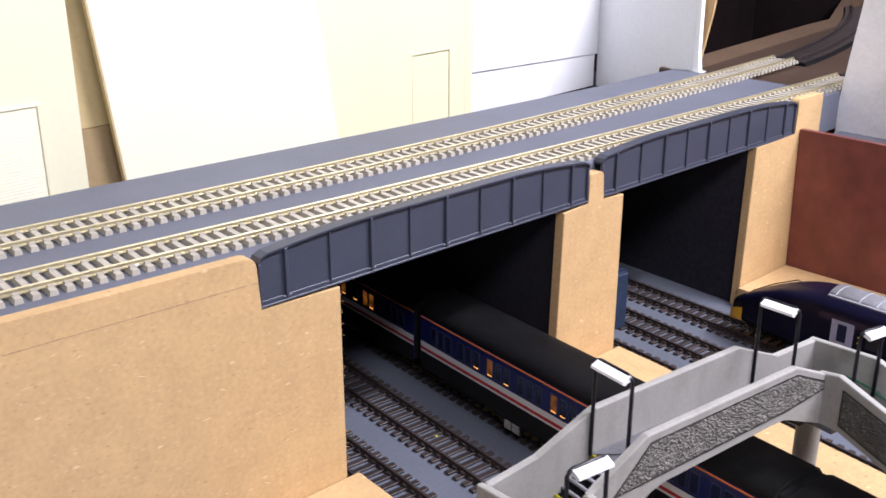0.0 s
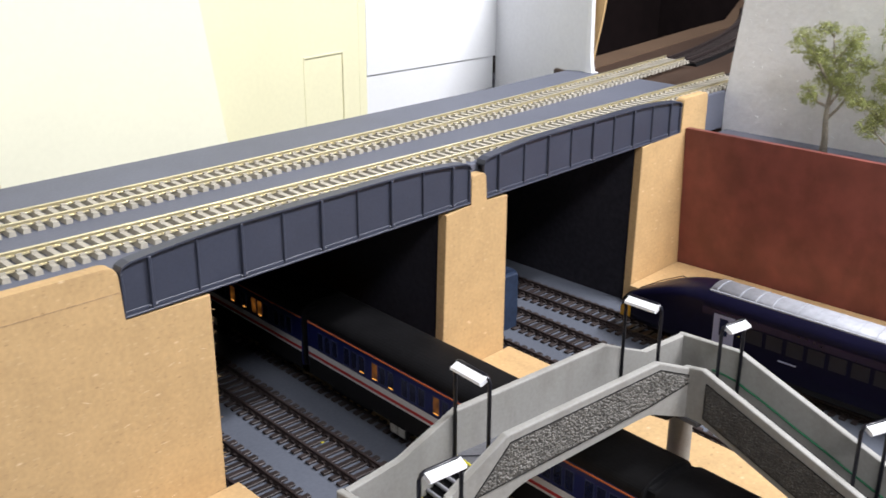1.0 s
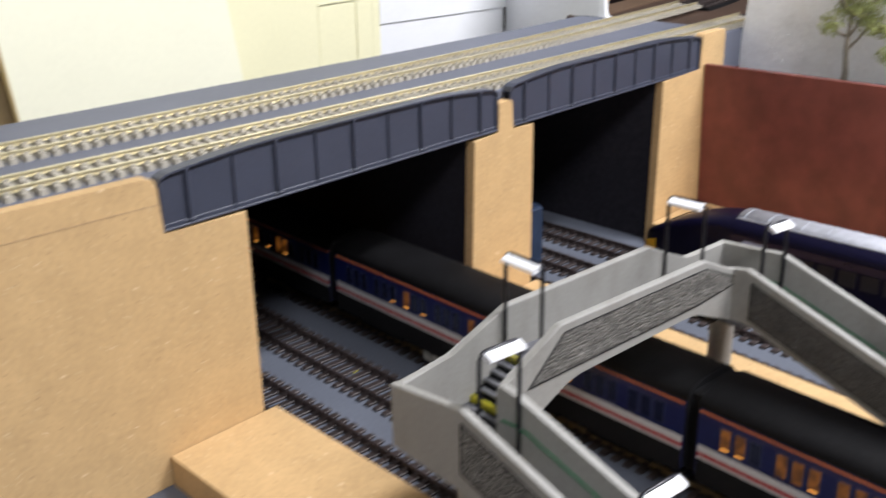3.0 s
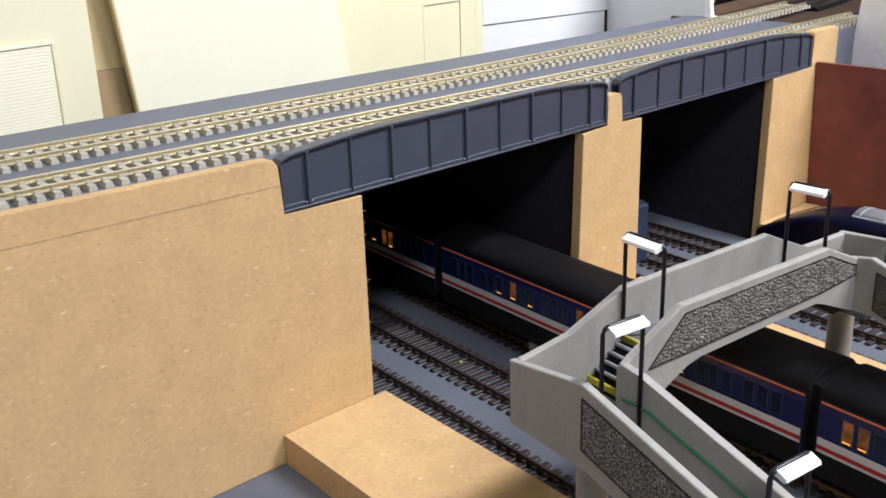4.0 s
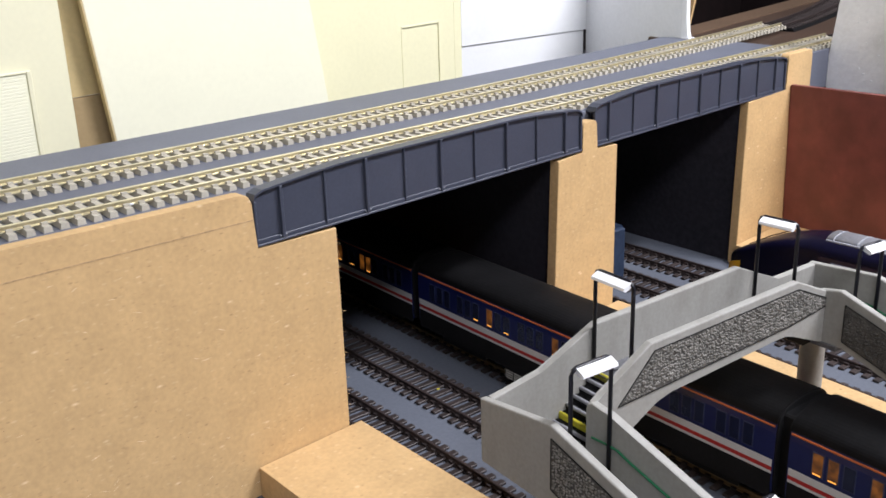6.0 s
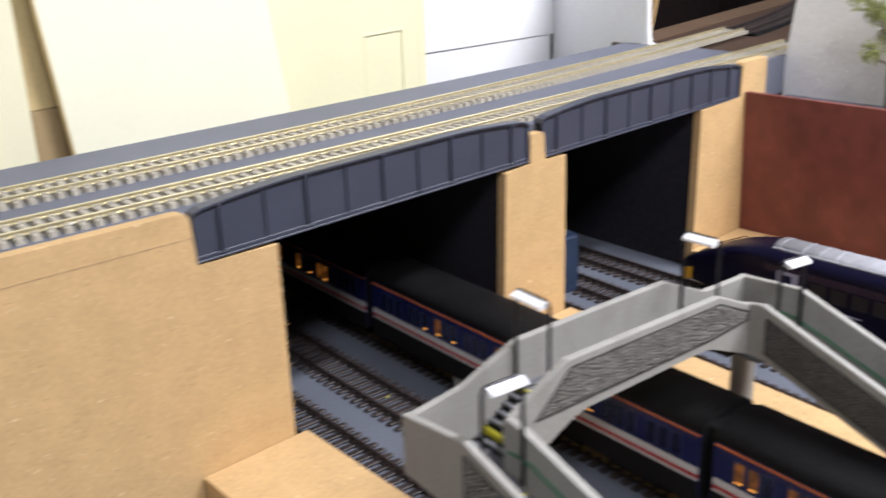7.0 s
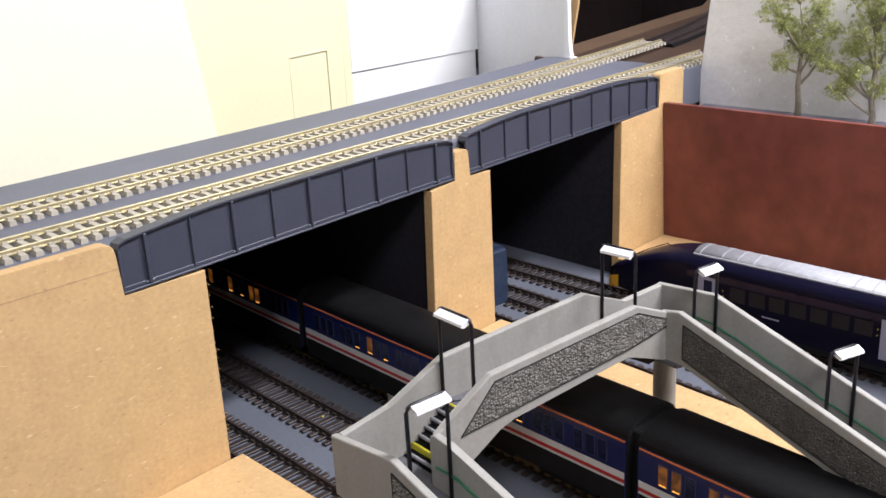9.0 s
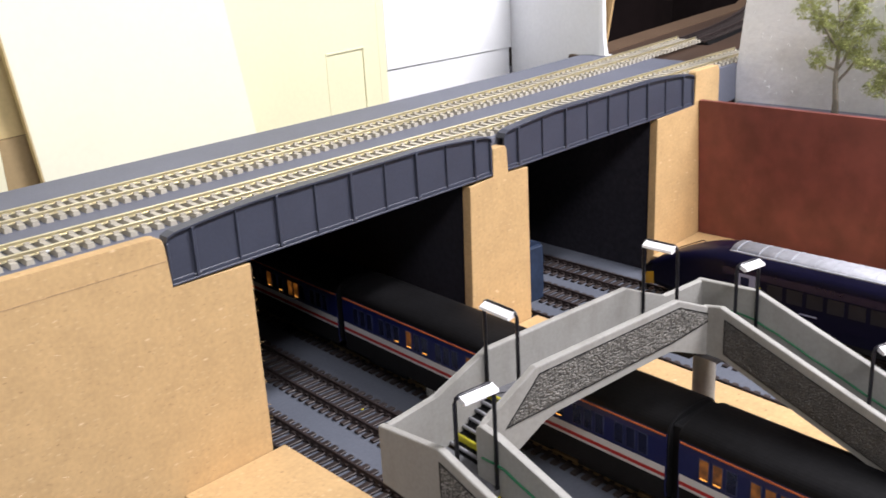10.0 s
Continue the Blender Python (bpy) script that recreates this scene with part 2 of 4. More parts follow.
PENCIL = node_mat("pencil_line", (0.44, 0.295, 0.155), 0.8, vary=0.3, fine=900, broad=200)


# ---- building helpers ----
def mesh_of(name, bm, material, smooth=False):
    bmesh.ops.recalc_face_normals(bm, faces=bm.faces[:])
    me = bpy.data.meshes.new(name)
    bm.to_mesh(me)
    bm.free()
    me.materials.append(material)
    if smooth:
        for p in me.polygons:
            p.use_smooth = True
    return me


def thing(name, m, label, category, group="", kind=""):
    """An Empty at the base of a thing; its parts are built in its own space."""
    ob = new(name)
    ob.empty_display_size = 0.01
    ob.matrix_basis = m
    return tagged(ob, label, category, group, kind)


def part(name, bm, material, parent, label="", smooth=False):
    ob = new(name, mesh_of(name, bm, material, smooth))
    ob.parent = parent
    return tagged(ob, label)


def solid(name, bm, material, label, category, group="", kind="", smooth=False):
    return tagged(new(name, mesh_of(name, bm, material, smooth)), label, category, group, kind)


def box(bm, x0, x1, y0, y1, z0, z1, bevel=0.0, seg=1):
    r = bmesh.ops.create_cube(bm, size=1.0)
    vs = r["verts"]
    for v in vs:
        v.co = Vector(((x0 + x1) / 2 + v.co.x * (x1 - x0), (y0 + y1) / 2 + v.co.y * (y1 - y0), (z0 + z1) / 2 + v.co.z * (z1 - z0)))
    if bevel:
        es = list({e for v in vs for e in v.link_edges})
        bmesh.ops.bevel(bm, geom=es, offset=bevel, segments=seg, affect="EDGES", profile=0.5)
    return bm


def boxm(x0, x1, y0, y1, z0, z1, bevel=0.0, seg=1):
    return box(bmesh.new(), x0, x1, y0, y1, z0, z1, bevel, seg)


def prism(bm, pts, place, a, b, bevel=0.0):
    """A polygon given in two coordinates, extruded from a to b; place(p, q, d) makes the point."""
    va = [bm.verts.new(place(p, q, a)) for p, q in pts]
    vb = [bm.verts.new(place(p, q, b)) for p, q in pts]
    faces = [bm.faces.new(va), bm.faces.new(vb[::-1])]
    k = len(pts)
    for i in range(k):
        faces.append(bm.faces.new((va[i], vb[i], vb[(i + 1) % k], va[(i + 1) % k])))
    if bevel:
        es = list({e for f in faces[:2] for e in f.edges})
        bmesh.ops.bevel(bm, geom=es, offset=bevel, segments=2, affect="EDGES", profile=0.5)
    return bm


XZ = lambda p, q, d: (p, d, q)
YZ = lambda p, q, d: (d, p, q)
XY = lambda p, q, d: (p, q, d)


def prismm(pts, place, a, b, bevel=0.0):
    return prism(bmesh.new(), pts, place, a, b, bevel)


def tube(bm, pts, r, n=8):
    """A round wire through points."""
    rings = []
    for i, p in enumerate(pts):
        p = Vector(p)
        d = (Vector(pts[min(i + 1, len(pts) - 1)]) - Vector(pts[max(i - 1, 0)])).normalized()
        s = d.cross(Vector((0.31, 0.17, 0.93))).normalized()
        t = d.cross(s)
        rr = r[i] if isinstance(r, (list, tuple)) else r
        rings.append([bm.verts.new(p + rr * (math.cos(2 * math.pi * k / n) * s + math.sin(2 * math.pi * k / n) * t)) for k in range(n)])
    for a, b in zip(rings, rings[1:]):
        for k in range(n):
            bm.faces.new((a[k], a[(k + 1) % n], b[(k + 1) % n], b[k]))
    bm.faces.new(rings[0][::-1])
    bm.faces.new(rings[-1])
    return bm


def arc(cx, cy, r, a0, a1, n):
    return [(cx + r * math.cos(radians(a0 + (a1 - a0) * i / n)), cy + r * math.sin(radians(a0 + (a1 - a0) * i / n))) for i in range(n + 1)]


def sweep(bm, line, profile):
    """A profile of (across, up) points swept level along a line of (x, y, z)."""
    rings = []
    for i, p in enumerate(line):
        p = Vector(p)
        d = Vector(line[min(i + 1, len(line) - 1)]) - Vector(line[max(i - 1, 0)])
        side = Vector((-d.y, d.x, 0)).normalized()
        rings.append([bm.verts.new(p + side * s + Vector((0, 0, u))) for s, u in profile])
    k = len(profile)
    for a, b in zip(rings, rings[1:]):
        for j in range(k):
            bm.faces.new((a[j], a[(j + 1) % k], b[(j + 1) % k], b[j]))
    bm.faces.new(rings[0])
    bm.faces.new(rings[-1][::-1])
    return bm


# ---- the room round the layout ----
FLOOR_Z = -0.95
solid("floor", boxm(-1.9, 2.4, -2.2, 1.6, FLOOR_Z - 0.05, FLOOR_Z), ROOMFLOOR, "dark grey carpet floor of the hobby room", "floor", kind="structure")
solid("ceiling", boxm(-1.9, 2.4, -2.2, 1.6, 1.46, 1.50), ROOMWALL, "plain off-white painted ceiling of the room", "ceiling", kind="structure")
solid("wall_west", boxm(-1.95, -1.9, -2.2, 1.6, FLOOR_Z, 1.46), ROOMWALL, "plain off-white painted room wall", "wall", kind="structure")
solid("wall_east", boxm(2.4, 2.45, -2.2, 1.6, FLOOR_Z, 1.46), ROOMWALL, "plain off-white painted room wall", "wall", kind="structure")
solid("wall_south", boxm(-1.9, 2.4, -2.25, -2.2, FLOOR_Z, 1.46), ROOMWALL, "plain off-white painted room wall", "wall", kind="structure")
solid("wall_north", boxm(-1.9, 2.4, 1.6, 1.65, FLOOR_Z, 1.46), ROOMWALL, "plain off-white painted room wall", "wall", kind="structure")
for lx, ly, lz, hx, hy in ((0.62, -0.58, 1.09, 0.34, 0.05), (-0.45, -1.15, 1.46, 0.62, 0.26)):
    lampbox = thing("ceiling_light", pose(lx, ly, lz), "white ceiling light with a frosted front", "ceiling light", "ceiling lights")
    part("housing", boxm(-hx, hx, -hy, hy, -0.05, 0.0, 0.004), WHITE_PLASTIC, lampbox)
    for k in (-1, 1):
        if lz < 1.4:
            part("hanger", boxm(k * 0.3 - 0.002, k * 0.3 + 0.002, -0.002, 0.002, 0.0, 1.46 - lz), BLACK_WIRE, lampbox, "thin black hanging wire")
        part("end_cap", boxm(k * hx - 0.012, k * hx + 0.012, -hy - 0.002, hy + 0.002, -0.06, 0.0, 0.004), WHITE_PLASTIC, lampbox)

# ---- the baseboard ----
solid("baseboard_support", boxm(-0.94, 1.28, -0.89, 0.56, FLOOR_Z, -0.0182), ROOMWALL, "plain boxed support under the layout baseboard", "support", kind="structure")
solid("baseboard", boxm(-1.0, 1.34, -0.95, 0.62, -0.018, 0.0), GROUND, "layout baseboard painted flat slate grey", "baseboard", kind="structure")

# ---- bridge: deck, girders, fibreboard fronts ----
DECK_TOP = 0.1365
deck = thing("bridge_deck", pose(0, 0, 0), "flat bridge deck painted slate grey", "bridge deck", kind="structure")
part("deck_slab", prismm([(-0.62, 0.0068), (0.5050, 0.0068), (0.5073, 0.034), (0.5085, 0.077), (0.5040, 0.1185), (0.5065, 0.131), (0.5010, 0.1445), (0.40, 0.1400), (0.25, 0.1425), (0.02, 0.1510), (-0.62, 0.170)], XY, 0.1162, DECK_TOP, 0.0006), SLATE, deck)
part("deck_underside", prismm([(-0.62, 0.0085), (0.499, 0.0085), (0.499, 0.137), (-0.62, 0.160)], XY, 0.1152, 0.1160), BLACK, deck, "black painted underside")
part("deck_fascia", boxm(0.4790, 0.5125, 0.0036, 0.0066, 0.1085, 0.1372, 0.0004), SLATE, deck, "slate painted board closing the deck beside the pier")

PANEL = 0.216 / 9.2


def girder(m, label):
    g = thing("plate_girder", m, label, "bridge girder", "bridge girders")
    length, h_end, h_mid = 9.2 * PANEL, 0.0232, 0.0272

    def top(x):
        s = min(1.0, min(x, length - x) / (length * 0.27))
        return h_end + (h_mid - h_end) * (1 - (1 - s) ** 1.6)

    xs = [length * i / 46 for i in range(47)]
    rim = [(x, top(x)) for x in xs]
    r = 0.0032
    rim[0], rim[-1] = (0.0, h_end - r), (length, h_end - r)
    rim.insert(1, (r * 0.3, h_end - r * 0.3))
    rim.insert(-1, (length - r * 0.3, h_end - r * 0.3))
    part("web", prismm([(0, 0)] + rim + [(length, 0)], XZ, 0.0004, 0.0022), GIRDER, g)
    bm = bmesh.new()
    a = []
    for x, z in rim:
        a.append([bm.verts.new((x, y, z + d)) for y, d in ((-0.0012, 0.0004), (0.0052, 0.0004), (0.0052, -0.0005), (-0.0012, -0.0005))])
    for p, q in zip(a, a[1:]):
        for k in range(4):
            bm.faces.new((p[k], p[(k + 1) % 4], q[(k + 1) % 4], q[k]))
    bm.faces.new(a[0])
    bm.faces.new(a[-1][::-1])
    part("top_flange", bm, GIRDER, g)
    part("bottom_flange", boxm(0, length, -0.0011, 0.0024, -0.0002, 0.0008, 0.0002), GIRDER, g)
    part("toe_angle", boxm(0.0004, length - 0.0004, -0.0001, 0.0006, 0.0008, 0.0026, 0.0002), GIRDER, g)
    for k in range(9):
        x, heavy = (0.6 + k) * PANEL, k % 2 == 0
        w, d = (0.0010, 0.0013) if heavy else (0.00055, 0.0008)
        rib = part("rib", boxm(x - w, x + w * 0.6, -d, 0.0006, 0.0010, top(x) - 0.0006, 0.0002), GIRDER, g)
        if heavy:
            for dx in (-0.0016, 0.0014):
                bm = bmesh.new()
                bmesh.ops.create_uvsphere(bm, u_segments=8, v_segments=5, radius=0.00055)
                bmesh.ops.translate(bm, verts=bm.verts[:], vec=(x + dx, -0.0003, 0.0019))
                part("rivet", bm, RIVET, rib, "rivet head, pale for its highlight", True)
    for k in (0, 1):
        x = 0.0006 if k == 0 else length - 0.0006
        part("end_plate", boxm(x - 0.0006, x + 0.0006, -0.0010, 0.0022, 0.0003, h_end - 0.0036, 0.0002), GIRDER, g)
    return g


GIRDER_Z = 0.1162
girder(pose(0.0, 0.0014, GIRDER_Z), "dark slate plastic plate girder beside the long fibreboard abutment")
girder(pose(0.2270, 0.0014, GIRDER_Z), "dark slate plastic plate girder beside the red wall")

TH = 0.0064
solid("abutment_wall", prismm([(-0.62, 0.0), (0.0414, 0.0), (0.0414, 0.1146), (-0.0006, 0.1154), (-0.0012, 0.1350)] + arc(-0.0060, 0.1355, 0.0048, 0, 90, 8) + [(-0.06, 0.1413), (-0.12, 0.1428), (-0.62, 0.1465)], XZ, 0.0, TH, 0.0005),
      MDF, "long bare fibreboard abutment front with a pencil line along it", "abutment wall", kind="structure")
bm = bmesh.new()
prism(bm, [(-0.36, 0.1308), (-0.12, 0.1306), (-0.001, 0.1284), (-0.001, 0.1289), (-0.12, 0.1311), (-0.36, 0.1313)], XZ, -0.00012, 0.0004)
solid("pencil_line", bm, PENCIL, "faint pencil line drawn on the fibreboard front", "pencil line", kind="structure")
solid("middle_pier", prismm([(0.1918, 0.0), (0.2480, 0.0), (0.2480, 0.1142)] + [(0.2288, 0.1150), (0.2282, 0.1298)] + arc(0.2260, 0.1298, 0.0022, 0, 90, 4) + arc(0.2186, 0.1298, 0.0024, 90, 180, 4) + [(0.2162, 0.1150), (0.1954, 0.1140)], XZ, 0.0, TH, 0.0005),
      MDF, "bare fibreboard bridge pier with a short tab between the girders", "bridge pier", kind="structure")
solid("end_pier", prismm([(0.3912, 0.0), (0.4786, 0.0), (0.4786, 0.1370)] + arc(0.4756, 0.1385, 0.0030, 0, 90, 4) + arc(0.4476, 0.1385, 0.0030, 90, 180, 4) + [(0.4440, 0.1165), (0.3936, 0.1155)], XZ, 0.0, TH, 0.0005),
      MDF, "bare fibreboard end pier with a tall tab beside the red wall", "bridge pier", kind="structure")
# sawn inner edges and loose fibres on the opening's edge
rng = random.Random(5)
bm = bmesh.new()
for i in range(46):
    z = rng.uniform(0.02, 0.112)
    tube(bm, [(0.0413, rng.uniform(0.0, 0.006), z), (0.0413 + rng.uniform(0.0004, 0.0014), rng.uniform(-0.001, 0.004), z + rng.uniform(-0.0008, 0.0004))], 0.00009, 4)
solid("board_fibres", bm, MDF, "loose torn fibres on the sawn board edge", "board fibres", kind="stuff")

FIBRE = node_mat("pale_fibre", (0.74, 0.585, 0.37), 0.7, vary=0.1)
bm, dots = bmesh.new(), bmesh.new()
for i in range(70):
    x, z, a, h = rng.uniform(-0.24, 0.036), rng.uniform(0.006, 0.126), rng.uniform(-0.5, 0.7), rng.uniform(0.0006, 0.0030)
    dx, dz, w = h * math.cos(a), h * math.sin(a), rng.uniform(0.00008, 0.00020)
    if z > 0.110 and x > -0.004:
        continue
    prism(bm, [(x - dx, z - dz), (x, z - w), (x + dx, z + dz), (x, z + w)], XZ, -0.00008, 0.0002)
for i in range(150):
    x, z, w = rng.uniform(-0.24, 0.036), rng.uniform(0.004, 0.110), rng.uniform(0.00012, 0.00034)
    prism(dots, [(x - w, z), (x, z - w * 0.8), (x + w * 1.2, z), (x, z + w * 0.7)], XZ, -0.00006, 0.0002)
solid("pale_fibres", bm, FIBRE, "pale wood fibres in the fibreboard surface", "wood fibres", kind="stuff")
solid("dark_specks", dots, MDF_EDGE, "small dark specks in the fibreboard surface", "specks", kind="stuff")

# black painted tunnel lining, following the lie of the tracks; lower beyond the deck
def lining(name, x0, x1, y0=0.0068, y1=0.470, t=0.004):
    k = (x1 - x0) / (y1 - y0)
    return solid(name, prismm([(y0, 0.0), (y1, 0.0), (y1, 0.0975), (0.1385, 0.0975), (0.1385, 0.1150), (y0, 0.1150)], lambda p, q, d: (x0 + k * (p - y0) + d, p, q), 0.0, t), BLACK, "matt black painted tunnel side board", "tunnel wall", kind="structure")


lining("tunnel_wall_1", 0.0365, 0.0700, t=-0.004)
lining("tunnel_wall_2", 0.1956, 0.2600)
lining("tunnel_wall_3", 0.2475, 0.2780, t=-0.004)
lining("tunnel_wall_4", 0.3938, 0.4140)
solid("tunnel_wall_8", boxm(-0.30, 0.495, 0.1387, 0.1399, 0.0978, 0.1150), BLACK, "matt black board closing the deck's rear underside", "tunnel wall", kind="structure")
solid("tunnel_wall_5", boxm(-0.02, 0.50, 0.474, 0.480, 0.0, 0.0975), BLACK, "matt black board closing the tunnel", "tunnel wall", kind="structure")
solid("tunnel_roof", boxm(-0.62, 0.60, 0.1401, 0.480, 0.0978, 0.1000), BLACK, "matt black board roofing the hidden tunnel", "tunnel roof", kind="structure")
solid("tunnel_ledge", prismm([(0.1845, 0.0068), (0.1929, 0.0068), (0.2570, 0.470), (0.2495, 0.470)], XY, 0.0, 0.0030), GROUND, "thin grey card strip along the tunnel side", "ledge", kind="structure")

# ---- platforms ----
PLATFORM_Z = 0.0149
solid("platform_1", prismm([(-0.0109, -0.0006), (0.0479, -0.0006), (0.0427, -0.095), (0.0350, -0.20), (0.0235, -0.31), (-0.010, -0.52), (-0.075, -0.52), (-0.0330, -0.30), (-0.0180, -0.14), (-0.0128, -0.041)], XY, 0.0, PLATFORM_Z, 0.0003), MDF, "bare fibreboard platform block against the abutment", "platform", kind="structure")
PF = lambda y: 0.1905 + 0.0623 * y - 0.251 * min(y, 0) ** 2
PB = lambda y: 0.2525 + 0.080 * y - 0.12 * min(y, 0) ** 2
ys = [0.0 - 0.02 * i for i in range(28)]
solid("platform_2", prismm([(PF(y), y - 0.0006) for y in ys] + [(PB(y), y - 0.0006) for y in ys[::-1]], XY, 0.0, PLATFORM_Z, 0.0003), MDF, "bare fibreboard island platform under the footbridge", "platform", kind="structure")
solid("platform_3", prismm([(0.3885 + 0.06 * y, y - 0.0006) for y in ys] + [(0.4540 + 0.015 * y, y - 0.0006) for y in ys[::-1]], XY, 0.0, PLATFORM_Z, 0.0003), MDF, "bare fibreboard platform strip along the red wall", "platform", kind="structure")

# ---- red wall, raised ground, plaster wall ----
bm = prismm([(0.4552, 0.0), (0.4490, 0.1195), (0.4535, 0.1195), (0.4597, 0.0)], XZ, -0.0004, -0.56, 0.0005)
for v in bm.verts:
    v.co.x += 0.015 * v.co.y
solid("red_wall", bm, REDWALL, "brick red painted board retaining wall", "retaining wall", kind="structure")
solid("upper_ground", prismm([(0.4600, -0.0004), (0.4516, -0.56), (0.5128, -0.56), (0.5128, -0.0004)], XY, 0.0, 0.1075), SLATE, "raised slate grey ground behind the red wall", "ground", kind="structure")
solid("upper_ground_edge", prismm([(0.4542, -0.0006), (0.4458, -0.56), (0.4600, -0.56), (0.4600, -0.0006)], XY, 0.1010, 0.1074), SLATE, "slate grey ground strip behind the red wall", "ground", kind="structure")
solid("plaster_wall", prismm([(0.0040, 0.0), (0.0040, 0.1096), (0.0040, 0.1325), (0.0000, 0.170), (-0.0035, 0.20), (-0.0045, 0.222), (-0.60, 0.222), (-0.60, 0.0)], YZ, 0.5130, 0.5195), PLASTER, "rough light grey plaster wall with small white chips", "wall", kind="structure")
bm = bmesh.new()
rng = random.Random(11)
for i in range(110):
    y, z, r = rng.uniform(-0.2, -0.005), rng.uniform(0.112, 0.21), rng.uniform(0.0002, 0.0008)
    box(bm, 0.5126, 0.5132, y - r, y + r * rng.uniform(0.5, 1.6), z - r * 0.6, z + r * 0.7)
solid("plaster_chips", bm, WHITECARD, "small white chips in the grey plaster", "plaster chips", kind="stuff")

# ---- backdrop of card buildings along the back of the deck ----
# they stand behind the deck on the lower tunnel roof
ROT = math.degrees(math.atan(0.068))
FOOT = 0.1000


def back_thing(name, label, category, dy=0.0, kind=""):
    return thing(name, pose(0.0, 0.2225 + dy, FOOT, 0, 0, ROT), label, category, "", kind)


TOPZ = 0.26
b = back_thing("cream_building", "cream card building front with a ribbed shutter door", "building front", 0.0012)
part("wall", boxm(-0.50, 0.0262, 0.0, 0.006, 0.0, TOPZ, 0.0004), CREAM, b)
sh = part("shutter", boxm(-0.070, 0.0004, -0.0012, 0.0005, 0.0, 0.0668, 0.0002), IVORY, b, "pale ribbed roller shutter")
for k in range(36):
    part("slat", boxm(-0.0695, -0.0001, -0.0014, -0.0011, 0.0006 + k * 0.00184, 0.0006 + k * 0.00184 + 0.0016, 0.0002), IVORY, sh)
for x0, x1, z0, z1 in ((-0.0730, -0.070, 0.0, 0.0682), (0.0004, 0.0032, 0.0, 0.0682), (-0.070, 0.0004, 0.0668, 0.0682)):
    part("door_frame", boxm(x0, x1, -0.0022, 0.0004, z0, z1, 0.0004), CREAM, b)

b = back_thing("backing_board", "tan backing board seen in the gap between card buildings", "backing board", 0.0078)
part("upper_board", boxm(0.018, 0.095, 0.0, 0.004, 0.0476, TOPZ), TANBOARD, b)
part("lower_board", boxm(0.0268, 0.095, -0.003, 0.001, 0.0, 0.0472), DARKTAN, b, "browner lower board standing proud")

leaning = back_thing("slanted_board", "plain ivory board with slanting sides before the card buildings", "board")
part("sheet", prismm([(0.0492, 0.0), (0.2186, 0.0), (0.1775, TOPZ), (0.0205, TOPZ)], XZ, -0.0050, -0.0012, 0.0003), IVORY, leaning)
part("cut_edge", prismm([(0.0480, 0.0), (0.0491, 0.0), (0.0204, TOPZ), (0.0193, TOPZ)], XZ, -0.0049, -0.0013), TANBOARD, leaning, "tan cut edge of the board")

b = back_thing("yellow_building", "pale yellow card building front with a recessed blank door", "building front", 0.0)
DX0, DX1, DZ = 0.2990, 0.3395, 0.0585
for x0, x1, z0, z1 in ((0.15, DX0, 0.0, TOPZ), (DX1, 0.3582, 0.0, TOPZ), (DX0, DX1, DZ, TOPZ)):
    part("wall", boxm(x0, x1, 0.0, 0.005, z0, z1), YELLOWCARD, b)
part("door_panel", boxm(DX0, DX1, 0.0005, 0.0040, 0.0, DZ), YELLOWCARD, b, "blank pale door panel")
part("door_frame", boxm(DX0 - 0.0014, DX0, -0.0004, 0.0012, 0.0, DZ), YELLOWCARD, b)
part("door_frame", boxm(DX0 - 0.0014, DX1 + 0.0020, -0.0006, 0.0012, DZ, DZ + 0.0014), YELLOWCARD, b)
part("door_frame", boxm(DX1, DX1 + 0.0020, -0.0006, 0.0012, 0.0, DZ), YELLOWCARD, b)
part("corner_strip", boxm(0.3582, 0.3671, -0.0003, 0.005, 0.0, TOPZ, 0.0003), YELLOWCARD, b)

b = back_thing("white_building", "white card building front in two overlapping boards", "building front", 0.001)
part("lower_board", boxm(0.3672, 0.5425, 0.0, 0.004, 0.0, 0.0375, 0.0003), WHITECARD, b)
upper = part("upper_board", prismm([(0.3672, 0.0360), (0.5475, 0.0302), (0.5515, 0.08), (0.5600, TOPZ), (0.3672, TOPZ)], XZ, -0.0014, 0.003, 0.0003), WHITECARD, b)
for dx, dz in ((0.5290, 0.0436), (0.5268, 0.0404), (0.5312, 0.0404), (0.5290, 0.0399)):
    part("pencil_mark", boxm(dx - 0.0008, dx + 0.0008, -0.0016, -0.0013, dz - 0.0005, dz + 0.0005), GREYCARD, upper, "small grey pencil mark")

# a return wall, square to the card buildings, running forward to the deck
b = thing("grey_wall", pose(0, 0, 0), "plain grey-white card wall beside the tunnel mouth", "wall", "", "structure")
part("panel", prismm([(0.5435, 0.2590), (0.5022, 0.1270), (0.5052, 0.1262), (0.5470, 0.2580)], XY, FOOT, 0.214, 0.0003), GREYCARD, b)
part("white_edge", prismm([(0.1190, DECK_TOP + 0.0003), (0.1205, 0.142), (0.1215, 0.152), (0.1225, 0.214), (0.1262, 0.214), (0.1262, DECK_TOP + 0.0003)], YZ, 0.5008, 0.5056, 0.0003), WHITECARD, b, "white painted cut edge of the card")
part("foot", prismm([(0.5005, 0.1262), (0.4995, 0.1185), (0.5062, 0.1165), (0.5070, 0.1255)], XY, DECK_TOP + 0.0002, DECK_TOP + 0.0012), WHITECARD, b, "white filler splash at the foot")

